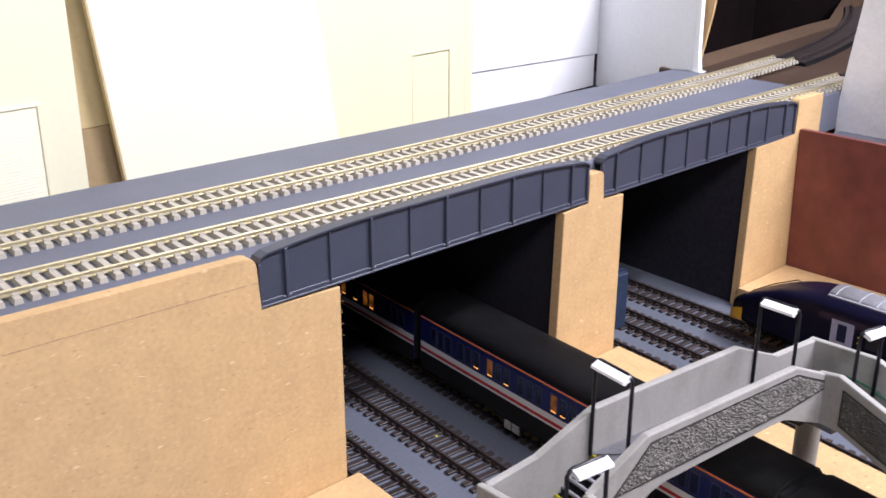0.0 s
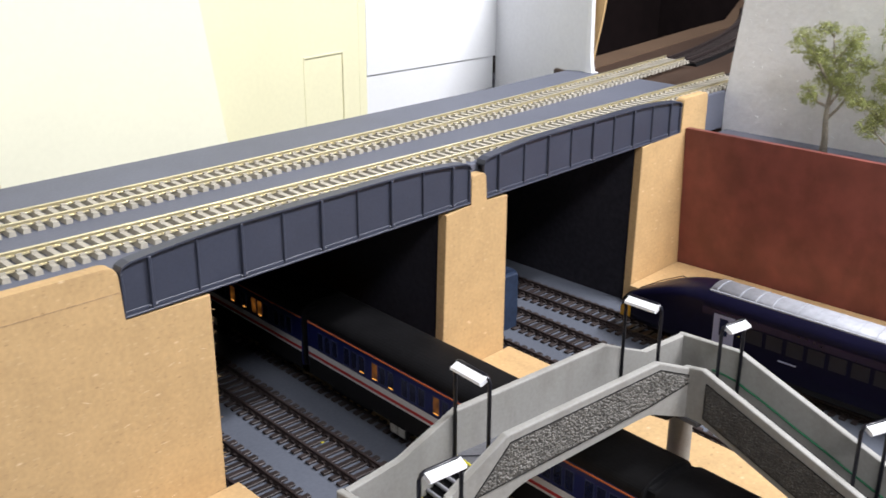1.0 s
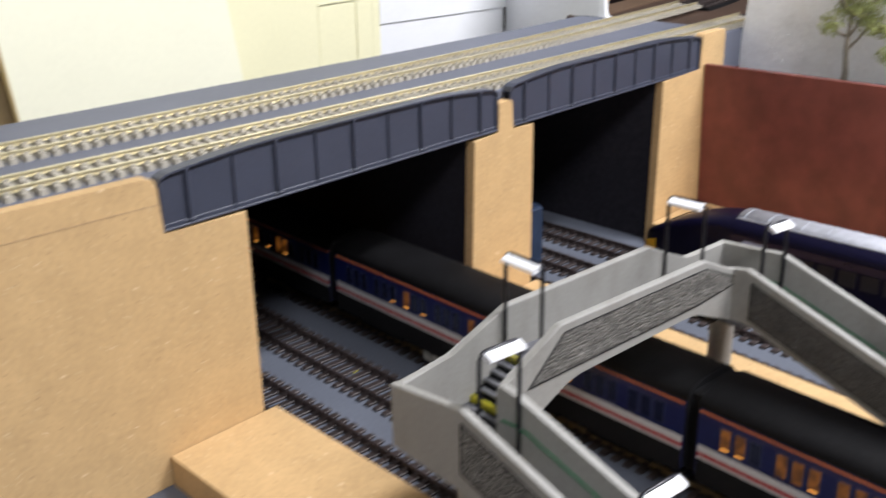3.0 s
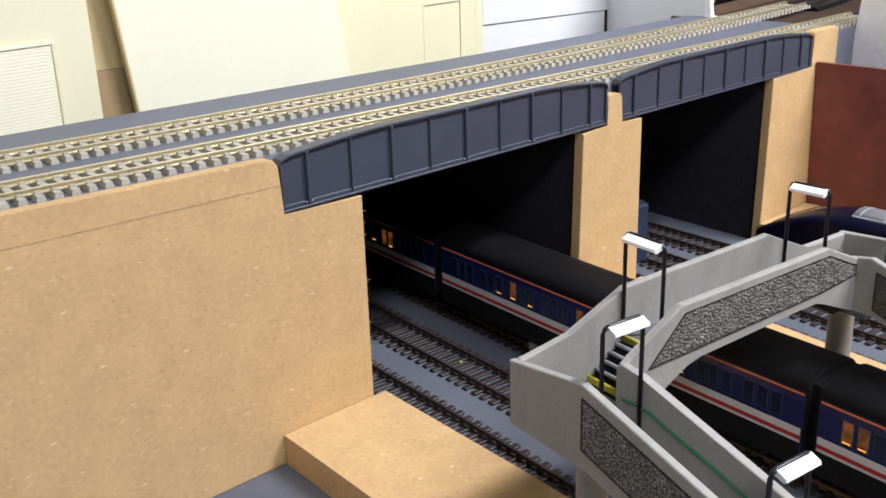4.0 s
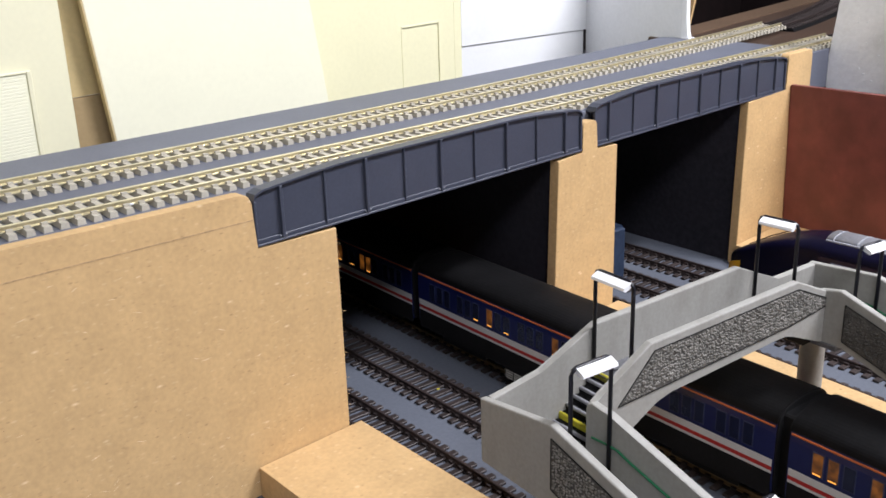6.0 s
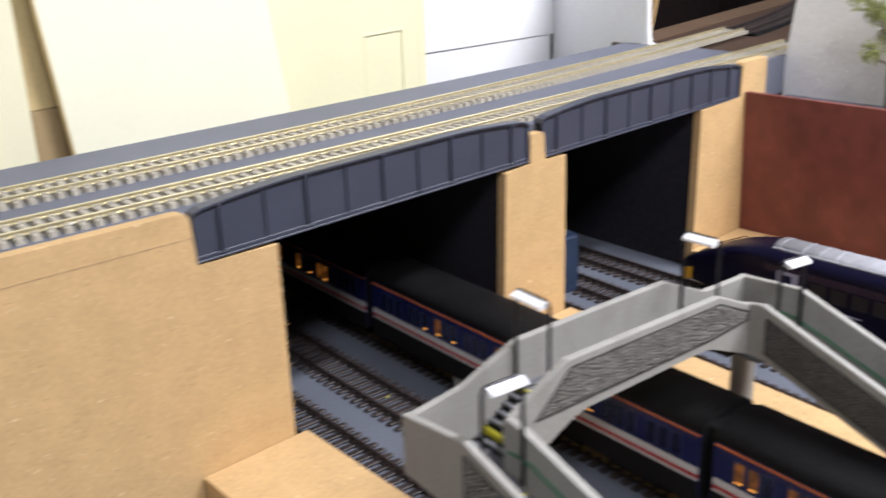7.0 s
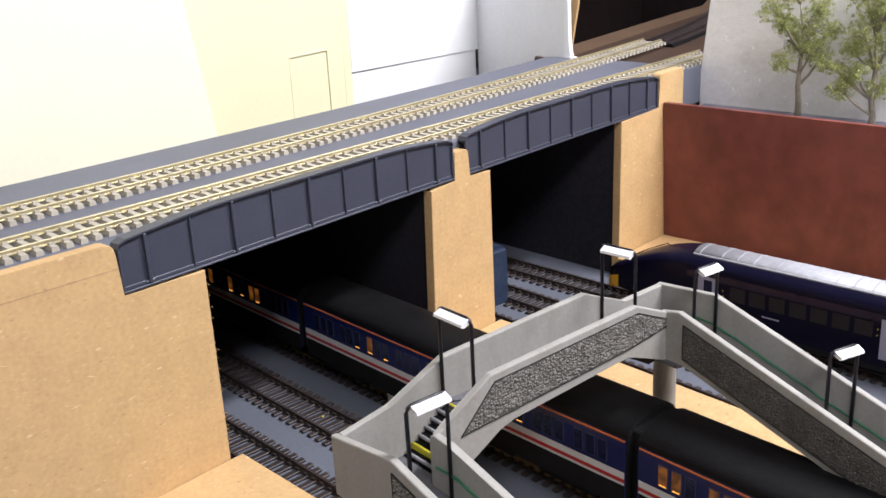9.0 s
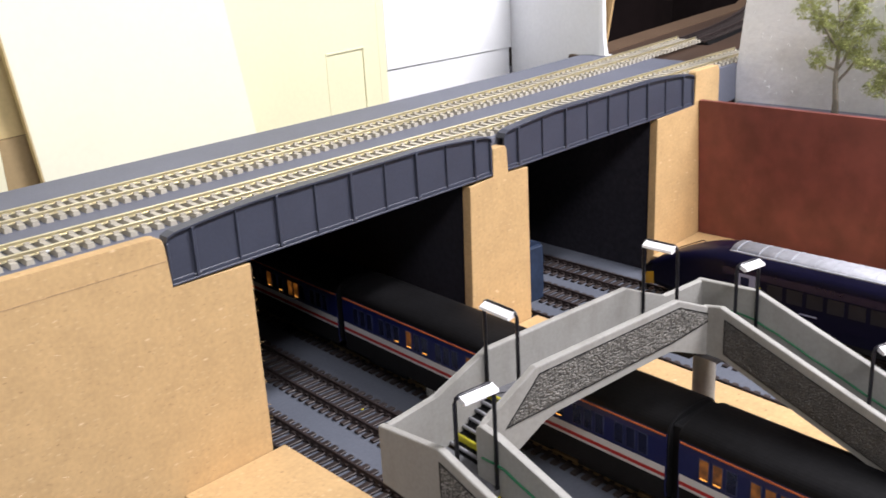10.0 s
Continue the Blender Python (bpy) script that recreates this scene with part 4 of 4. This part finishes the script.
def coach(m, label, length, kind, lit=0.0, gangways=2):
    """One coach; its length runs along local x, from 0."""
    c = thing("railway_coach", m, label, "railway coach", kind)
    full = coach_profile(W, FLOORZ, EAVE, CROWN)
    lower = [(W / 2 * 0.97, FLOORZ), (W / 2, FLOORZ + 0.004), (W / 2, EAVE - 0.004), (W / 2 * 0.975, EAVE)]
    body_pts = lower + [(-a, b) for a, b in lower[::-1]]
    roof_pts = [(W / 2 * 0.985, EAVE + 0.0001)] + [p for p in full if p[1] > EAVE] + [(-W / 2 * 0.985, EAVE + 0.0001)]
    body_mat = {"southern": BLUE, "faded": RAILBLUE}[kind]
    roof_mat = {"southern": ROOFBLACK, "faded": ROOFBLUE}[kind]
    part("body", extrude_profile(body_pts, 0.0, length), body_mat, c)
    part("roof", extrude_profile(roof_pts, 0.0, length), roof_mat, c, "", False)
    for s in (-1, 1):
        y = s * W / 2

        def strip(name, z0, z1, mat, lab, parent=c, x0=0.0006, x1=length - 0.0006, d=0.00012):
            return part(name, boxm(x0, x1, min(y - s * 0.0004, y + s * d), max(y - s * 0.0004, y + s * d), z0, z1), mat, parent, lab)

        if kind == "southern":
            strip("cantrail_stripe", EAVE - 0.0014, EAVE - 0.0007, STRIPE_ORANGE, "orange cantrail stripe")
            strip("white_stripe", 0.0272, 0.0305, STRIPE_WHITE, "white body stripe")
            strip("red_stripe", 0.0253, 0.0271, STRIPE_RED, "red body stripe")
            strip("grey_stripe", 0.0240, 0.0252, STRIPE_WHITE, "pale grey lower stripe")
            strip("solebar", FLOORZ - 0.002, 0.0238, UNDER, "black solebar")
        else:
            strip("cream_band", 0.0285, 0.0410, DIRTYCREAM, "cream window band")
        r = random.Random(9 if s < 0 else 10)
        lo, hi = lambda d: min(y - s * 0.0004, y + s * d), lambda d: max(y - s * 0.0004, y + s * d)
        if kind == "southern":
            # bays of three windows; dim warm saloon light, some sills with a glowing bar as a painted-in glint
            bay = 0
            while 0.010 + bay * 0.0250 + 0.0196 < length - 0.006:
                for j in range(3):
                    x = 0.010 + bay * 0.0250 + j * 0.0068
                    warm = r.random() < lit
                    fr = part("window", boxm(x, x + 0.0054, lo(0.00018), hi(0.00018), 0.0322, 0.0428), WINDOWFRAME, c, "window with a thin worn frame")
                    part("pane", boxm(x + 0.0005, x + 0.0049, lo(0.0003), hi(0.0003), 0.0327, 0.0423), LITGLASS if warm else GLASS, fr, "dim warm lit pane" if warm else "dark pane")
                    if r.random() < (0.42 if warm else 0.10):
                        part("lamp_glint", boxm(x + 0.0010, x + 0.0045, lo(0.0004), hi(0.0004), 0.0328, 0.0334), GLINT, fr, "small glowing bar standing in for a glint at the sill")
                bay += 1
        else:
            x, i = 0.012, 0
            while x < length - 0.016:
                wd = 0.0075 if i % 4 != 3 else 0.0042
                fr = part("window", boxm(x, x + wd, lo(0.00018), hi(0.00018), 0.0310, 0.0385), TANFRAME, c, "window with a thin frame")
                part("pane", boxm(x + 0.0005, x + wd - 0.0005, lo(0.0003), hi(0.0003), 0.0315, 0.0380), CURTAIN, fr, "dark pane")
                x += wd + (0.0032 if i % 4 != 3 else 0.0060)
                i += 1
    for k in range(5 if kind == "faded" else 0):
        x = length * (k + 0.6) / 5.4
        bm = bmesh.new()
        box(bm, x - 0.0016, x + 0.0016, -0.0016, 0.0016, CROWN - 0.0006, CROWN + 0.0007, 0.0004)
        part("roof_vent", bm, roof_mat, c)
    # southern coaches: ends coloured black for the shade in the gap between them
    for x in (-0.0003, length + 0.0003):
        part("end_plate", extrude_profile([(p, q - 0.0004) for p, q in coach_profile(W * 0.985, FLOORZ + 0.001, EAVE, CROWN)], x - 0.0005, x + 0.0005), UNDER if kind == "southern" else RAILBLUE, c, "plain coach end")
    bogie(c, 0.036)
    bogie(c, length - 0.036)
    for k in range(4):
        x = length * 0.3 + k * 0.026
        part("underframe_box", boxm(x, x + 0.018, -0.0145, 0.0145, 0.0075, 0.0150, 0.0006), UNDER, c)
        if k % 2 == 1:
            for s in (-1, 1):
                grille = part("grille", boxm(x + 0.001, x + 0.015, s * 0.0172 - 0.0008, s * 0.0172 + 0.0008, 0.0065, 0.0125), UNDER, c, "louvred equipment case")
                for j in range(8):
                    part("louvre", boxm(x + 0.002 + (j % 2) * 0.0065, x + 0.0075 + (j % 2) * 0.0065, s * 0.0180 - 0.0003, s * 0.0180 + 0.0003, 0.0072 + (j // 2) * 0.0013, 0.0078 + (j // 2) * 0.0013), LOUVRE, grille, "pale louvre")
    # corridor connection made wide so its dark block fills the shaded gap
    for x in (length + 0.0018, -0.0018)[:gangways]:
        part("gangway", boxm(x - 0.0026, x + 0.0026, -0.0145, 0.0145, FLOORZ - 0.002, CROWN - 0.0035, 0.0008), UNDER if kind == "southern" else ROOFBLUE, c, "corridor connection widened to fill the dark gap")
    return c


def yellow_end(c, x):
    """Driving end: two yellow window columns, a recessed orange door between them, a red marker lamp and buffers."""
    y = part("cab_end", extrude_profile(coach_profile(W * 0.97, FLOORZ + 0.001, EAVE - 0.001, CROWN - 0.0030), x - 0.0016, x), UNDER, c, "black recessed driving end")
    for s in (-1, 1):
        o = s * 0.0116
        out = [(o - 0.0060, 0.0172), (o + 0.0060, 0.0172)] + [(p, q) for p, q in arc(o + 0.0025 - s * 0.0005, 0.0470, 0.0035, 0, 90, 4)] + [(p, q) for p, q in arc(o - 0.0025 - s * 0.0005, 0.0470, 0.0035, 90, 180, 4)]
        col = part("window_column", prismm(out, YZ, x - 0.0048, x - 0.0017, 0.0005), CABYELLOW, y, "yellow window column")
        part("cab_window", boxm(x - 0.0050, x - 0.0046, o - 0.0033, o + 0.0033, 0.0345, 0.0448), GLASS, col, "dark cab window")
        part("jumper_recess", boxm(x - 0.0050, x - 0.0046, o - 0.0026, o + 0.0022, 0.0205, 0.0292), UNDER, col, "dark recess with jumper cables")
        part("cab_rail", boxm(x - 0.0052, x - 0.0046, o - 0.0060, o + 0.0060, 0.0314, 0.0321), UNDER, col, "thin dark rail")
        bm = bmesh.new()
        tube(bm, [(x - 0.0105, s * 0.0112, 0.0152), (x - 0.0098, s * 0.0112, 0.0152), (x - 0.0096, s * 0.0112, 0.0152), (x - 0.0015, s * 0.0112, 0.0152)], [0.0028, 0.0028, 0.0012, 0.0012], 12)
        part("buffer", bm, UNDER, y)
        lo, hi = sorted((s * W / 2 - s * 0.0004, s * W / 2 + s * 0.00035))
        part("end_post", boxm(x - 0.0002, x + 0.0035, lo, hi, 0.0180, EAVE - 0.0016), UNDER, c, "black cab corner post")
        part("side_panel", boxm(x + 0.0035, x + 0.0150, lo, hi, 0.0205, EAVE - 0.0016), STRIPE_RED, c, "red flash beside the driving end")
        part("side_flash", boxm(x + 0.0150, x + 0.0262, lo, hi, 0.0225, EAVE - 0.0016), STRIPE_WHITE, c, "white flash beside the driving end")
        lo, hi = sorted((s * W / 2 + s * 0.0002, s * W / 2 + s * 0.0005))
        part("cab_side_window", boxm(x + 0.0060, x + 0.0118, lo, hi, 0.0330, 0.0412), GLASS, c, "dark cab side window")
        part("door_window", boxm(x + 0.0180, x + 0.0222, lo, hi, 0.0322, 0.0420), GLASS, c, "dark door window")
    door = part("end_door", boxm(x - 0.0026, x - 0.0017, -0.0052, 0.0052, FLOORZ + 0.003, 0.0452, 0.0003), CABYELLOW, y, "orange yellow end door")
    part("lamp_panel", boxm(x - 0.0029, x - 0.0025, 0.0006, 0.0050, 0.0385, 0.0440), STRIPE_RED, door, "red lamp panel")
    part("marker_lamp", boxm(x - 0.0032, x - 0.0028, 0.0022, 0.0036, 0.0405, 0.0419), REDLAMP, door, "small red marker lamp")
    part("door_latch", boxm(x - 0.0029, x - 0.0025, -0.0012, 0.0012, 0.0225, 0.0240), UNDER, door, "dark latch")


def on_track(x0, k, q, y):
    """Pose at y on a low track, local x pointing into the tunnel."""
    x = x0 + k * y - q * min(y, 0) ** 2
    slope = k - 2 * q * min(y, 0)
    return x, math.degrees(math.atan2(1.0, slope))


def place_coach(x0, k, q, y, length):
    xa, _ = on_track(x0, k, q, y)
    yb2 = y + length * 0.985
    xb, _ = on_track(x0, k, q, yb2)
    return pose(xa, y, 0.0, 0, 0, math.degrees(math.atan2(yb2 - y, xb - xa)))


CL = 0.2395
tail = coach(place_coach(0.1600, 0.080, 0.05, -0.4198, CL), "blue coach with red and white stripes, yellow driving end", CL, "southern", 0.7, 1)
yellow_end(tail, -0.0006)
coach(place_coach(0.1600, 0.080, 0.05, -0.1748, CL), "blue coach with red and white stripes under the footbridge", CL, "southern", 0.22)
coach(place_coach(0.1600, 0.080, 0.05, 0.0702, CL), "blue coach with red and white stripes in the tunnel", CL, "southern", 0.55)
coach(place_coach(0.2655, 0.090, 0.10, 0.022, 0.240), "faded blue coach with cream window band in the tunnel", 0.240, "faded")


def navy_train(m, EAVE=0.0440, CROWN=0.0515):
    c = thing("railcar", m, "dark navy railcar with ribbed silver roof beside the red wall", "railcar")
    full = coach_profile(W, FLOORZ, EAVE, CROWN)
    L0, L1 = 0.064, 0.300
    lower = [(W / 2 * 0.97, FLOORZ - 0.003), (W / 2, FLOORZ + 0.004), (W / 2, EAVE - 0.004), (W / 2 * 0.975, EAVE)]
    part("body", extrude_profile(lower + [(-a, b) for a, b in lower[::-1]], L0, L1), NAVY, c)
    part("roof", extrude_profile([(W / 2 * 0.985, EAVE + 0.0001)] + [p for p in full if p[1] > EAVE] + [(-W / 2 * 0.985, EAVE + 0.0001)], L0, L1), NAVY, c)
    # wedge nose lofted from the full section
    bm = bmesh.new()
    rings = []
    for i in range(9):
        t = i / 8
        s = math.sin(t * math.pi / 2) ** 0.85
        x = L0 * t
        wv, cr = 0.50 + 0.50 * s, 0.40 + 0.60 * s ** 1.15
        rings.append([bm.verts.new((x, a * wv, FLOORZ - 0.003 + (b - FLOORZ + 0.003) * (cr if b > 0.02 else 1))) for a, b in full])
    for p, q in zip(rings, rings[1:]):
        for j in range(len(full)):
            bm.faces.new((p[j], p[(j + 1) % len(full)], q[(j + 1) % len(full)], q[j]))
    bm.faces.new(rings[0])
    part("nose", bm, NAVY, c, "", True)
    bm = bmesh.new()
    caps = []
    for x, k in ((-0.0006, 1.0), (0.0030, 1.05), (0.0085, 1.045)):
        sn = math.sin(max(x, 0.0) / L0 * math.pi / 2) ** 0.85
        wv, cr = (0.50 + 0.50 * sn) * k, (0.40 + 0.60 * sn ** 1.15) * k
        caps.append([bm.verts.new((x, a * wv, FLOORZ - 0.003 + min(b - FLOORZ + 0.003, 0.022) * (cr if b > 0.02 else 1))) for a, b in full])
    for p, q in zip(caps, caps[1:]):
        for j in range(len(full)):
            bm.faces.new((p[j], p[(j + 1) % len(full)], q[(j + 1) % len(full)], q[j]))
    bm.faces.new(caps[0])
    part("yellow_front", bm, CABYELLOW, c, "yellow lower front of the nose")
    for s in (-1, 1):
        part("pod_lip", boxm(0.064, 0.204, s * 0.0101 - 0.0007, s * 0.0101 + 0.0007, CROWN - 0.0014, CROWN - 0.0002), SILVER, c, "pale raised lip along the pod")
    part("coupler_cover", boxm(-0.004, 0.001, -0.006, 0.006, 0.011, 0.019, 0.001), CABYELLOW, c, "small yellow coupler cover")
    part("wiper_wire", tube(bmesh.new(), [(0.004, 0.005, 0.0300), (0.018, 0.008, 0.0385), (0.034, 0.008, 0.0462), (0.037, 0.008, 0.0450)], 0.0004, 6), UNDER, c, "thin dark wire on the nose")
    # ribbed silver pod
    pod0, pod1 = 0.064, 0.204
    prof = [(0.0098, CROWN - 0.0012)] + [(0.0098 * math.cos(radians(a)), CROWN - 0.0006 + 0.0030 * math.sin(radians(a))) for a in range(0, 181, 15)] + [(-0.0098, CROWN - 0.0012)]
    pod = part("roof_pod", extrude_profile(prof, pod0, pod1), SILVER, c, "silver ribbed roof pod", True)
    x = pod0 + 0.004
    k = 0
    while x < pod1:
        bm = bmesh.new()
        rib = [(a * 1.03, CROWN - 0.0006 + (b - CROWN + 0.0006) * 1.07) for a, b in prof]
        prism(bm, rib, lambda p, q, d: (d, p, q), x, x + 0.0007)
        part("rib", bm, SILVER, pod)
        x += 0.0105 if k % 3 else 0.0150
        k += 1
    for s in (-1, 1):
        y = s * W / 2
        slab = lambda name, x0, x1, z0, z1, mat, lab, par=c, d=0.0003: part(name, boxm(x0, x1, min(y - s * 0.0004, y + s * d), max(y - s * 0.0004, y + s * d), z0, z1), mat, par, lab)
        slab("purple_band", L0, L1, EAVE - 0.0055, EAVE - 0.0012, PURPLE, "dull purple upper band", c, 0.00012)
        for x in (0.0725, 0.186):
            dr = slab("door", x, x + 0.0140, 0.0165, 0.0405, LILAC, "pale lilac grey passenger door")
            slab("door_window", x + 0.0042, x + 0.0098, 0.0275, 0.0385, GLASS, "dark rounded door window", dr, 0.0005)
        for k in range(7):
            x = 0.0945 + k * 0.0128
            slab("window", x, x + 0.0100, 0.0285, 0.0375, NAVYGLASS, "dark side window", c, 0.0004)
        for k in range(4):
            slab("window", 0.219 + k * 0.0170, 0.219 + k * 0.0170 + 0.0140, 0.0285, 0.0375, NAVYGLASS, "dark side window", c, 0.0004)
        for x in (0.0895, 0.1840):
            for z in (0.0300, 0.0335):
                slab("yellow_tick", x, x + 0.0005, z, z + 0.0008, YELLOW, "tiny yellow marking", c, 0.0005)
        slab("logo_bar", 0.116, 0.127, 0.0232, 0.0240, LILAC, "thin pale marking", c, 0.0004)
        slab("solebar", L0, L1, 0.0085, 0.0118, UNDER, "black underframe skirt", c, -0.001)
    bogie(c, 0.060)
    bogie(c, 0.262)
    return c


navy_train(pose(0.3532, -0.0236, 0.0, 0, 0, -91.6))


# ---- trees ----
def tree(m, trunk, lobes, seed, label, grow=1.0):
    """A wire-and-foam tree: a bent trunk, a limb to each lobe of (x, y, z, rx, rz) in millimetres, tufts of small flakes."""
    t = thing("model_tree", m, label, "tree", "trees behind the red wall")
    r = random.Random(seed)
    trunk = [[a * grow for a in p] for p in trunk]
    lobes = [[a * grow for a in p] for p in lobes]
    pts = [Vector(p) * 0.001 for p in trunk]
    n = len(pts)
    radii = [0.0026 - 0.0021 * k / (n - 1) for k in range(n)]
    radii[0] = 0.0031
    part("trunk", tube(bmesh.new(), pts, radii, 10), BARK, t, "", True)
    verts, faces = [], []
    for x, y, z, rx, rz in lobes:
        c = Vector((x, y, z)) * 0.001
        below = [p for p in pts[1:] if p.z < c.z - 0.7 * Vector((p.x - c.x, p.y - c.y)).length] or [pts[1]]
        start = min(below, key=lambda p: (p - c).length + abs(p.z - c.z) * 0.3)
        bend = start.lerp(c, 0.5) + Vector((r.uniform(-1, 1), r.uniform(-1, 1), -1.2)) * 0.0012
        part("limb", tube(bmesh.new(), [start, bend, c, c + (c - bend) * 0.35], [0.0012, 0.0009, 0.0006, 0.0003], 7), BARK, t, "", True)
        for k in range(3):
            d = Vector((r.gauss(0, 1), r.gauss(0, 1), r.gauss(0.3, 0.7))).normalized() * rx * 0.0008
            part("twig", tube(bmesh.new(), [bend.lerp(c, 0.6), c + d * 0.5, c + d], [0.0005, 0.0004, 0.0002], 5), BARK, t)
        for _ in range(int(1.35 * (rx + 1) ** 1.1 * (rz + 1) ** 0.9) + 14):
            d = Vector((r.gauss(0, 1), r.gauss(0, 1), r.gauss(0, 1))).normalized() * (r.random() ** 0.42) * r.uniform(0.85, 1.12)
            tuft = c + Vector((d.x * rx, d.y * rx * 0.85, d.z * rz)) * 0.00120
            size = r.uniform(0.0008, 0.0019)
            for _ in range(24):
                q = tuft + Vector((r.gauss(0, 1), r.gauss(0, 1), r.gauss(0, 0.8))) * size * 0.62
                s = r.uniform(0.00022, 0.00058)
                e = Euler((r.uniform(0, 6), r.uniform(0, 6), r.uniform(0, 6))).to_matrix()
                k = len(verts)
                for dx, dy in ((-s, 0), (0, -s * 0.65), (s, 0), (0, s * 0.65)):
                    verts.append(tuple(q + e @ Vector((dx, dy, r.uniform(-0.3, 0.3) * s))))
                faces += [(k, k + 1, k + 2), (k, k + 2, k + 3)]
    me = bpy.data.meshes.new("crown")
    me.from_pydata(verts, [], faces)
    me.materials.append(LEAF)
    ob = new("crown", me)
    ob.parent = t
    tagged(ob, "uneven olive green crown of small foam flakes")


tree(pose(0.4870, -0.0870, 0.1075, 0, 0, -50.2), [(0, 0, -1), (0, 0, 10), (-1, 0.3, 22), (-1, 0, 30), (0, 1, 42), (-0.5, 0, 57), (-3, 0, 72)],
     [(-12, -1, 38, 6.5, 6), (5, 0, 55, 12, 12), (12, 2, 38, 6, 8), (-2, 4, 47, 6, 6), (-18, 1, 69, 9, 7), (-7, -2, 76, 5.5, 4), (9, -1, 70, 6.5, 7.5), (18, 1, 55, 5.5, 5), (-9, 3, 58, 7, 6), (-13, -2, 62, 6, 5), (5, -3, 43, 7, 6)],
     21, "olive green model tree with open crown by the plaster wall", 1.15)
tree(pose(0.4870, -0.1385, 0.1075, 0, 0, -50.2), [(0, 0, -1), (0.5, 0, 8), (-1, 0.5, 18), (0, 1, 36), (-2, 0, 57), (-2, 0, 78), (-3, 0, 90)],
     [(-20, 0, 25, 7.5, 6), (-25, 2, 39, 8.5, 4.5), (-12, -2, 37, 6, 5), (3, -1, 26, 8, 7), (-8, 1, 57, 10, 11), (-10, 0, 80, 10, 12), (9, 2, 58, 9, 16), (6, -1, 83, 9, 10), (15, 0, 36, 8, 7), (-15, 2, 48, 7, 6), (0, -2, 69, 8, 8), (-16, -1, 32, 6, 5), (0, 2, 42, 6, 6)],
     34, "taller olive green model tree with ragged crown", 1.12)


# ---- scraps ----
def scrap(name, m, size, material, label):
    """A small irregular chip."""
    r = random.Random(7)
    bm = bmesh.new()
    bmesh.ops.create_icosphere(bm, subdivisions=1, radius=size)
    for v in bm.verts:
        v.co = Vector((v.co.x * r.uniform(0.7, 1.3), v.co.y * r.uniform(0.6, 1.1), max(v.co.z, -size * 0.4) * 0.6))
    ob = solid(name, bm, material, label, "chip")
    ob.matrix_basis = m
    return ob


scrap("paint_chip", pose(-0.0410, 0.0262, DECK_TOP + 0.0030), 0.0011, WHITECARD, "tiny white paint chip lying on a pale sleeper")
scrap("plastic_chip", pose(0.1120, 0.0135, 0.0021), 0.0009, YELLOW, "tiny yellow plastic chip lying on a dark sleeper")
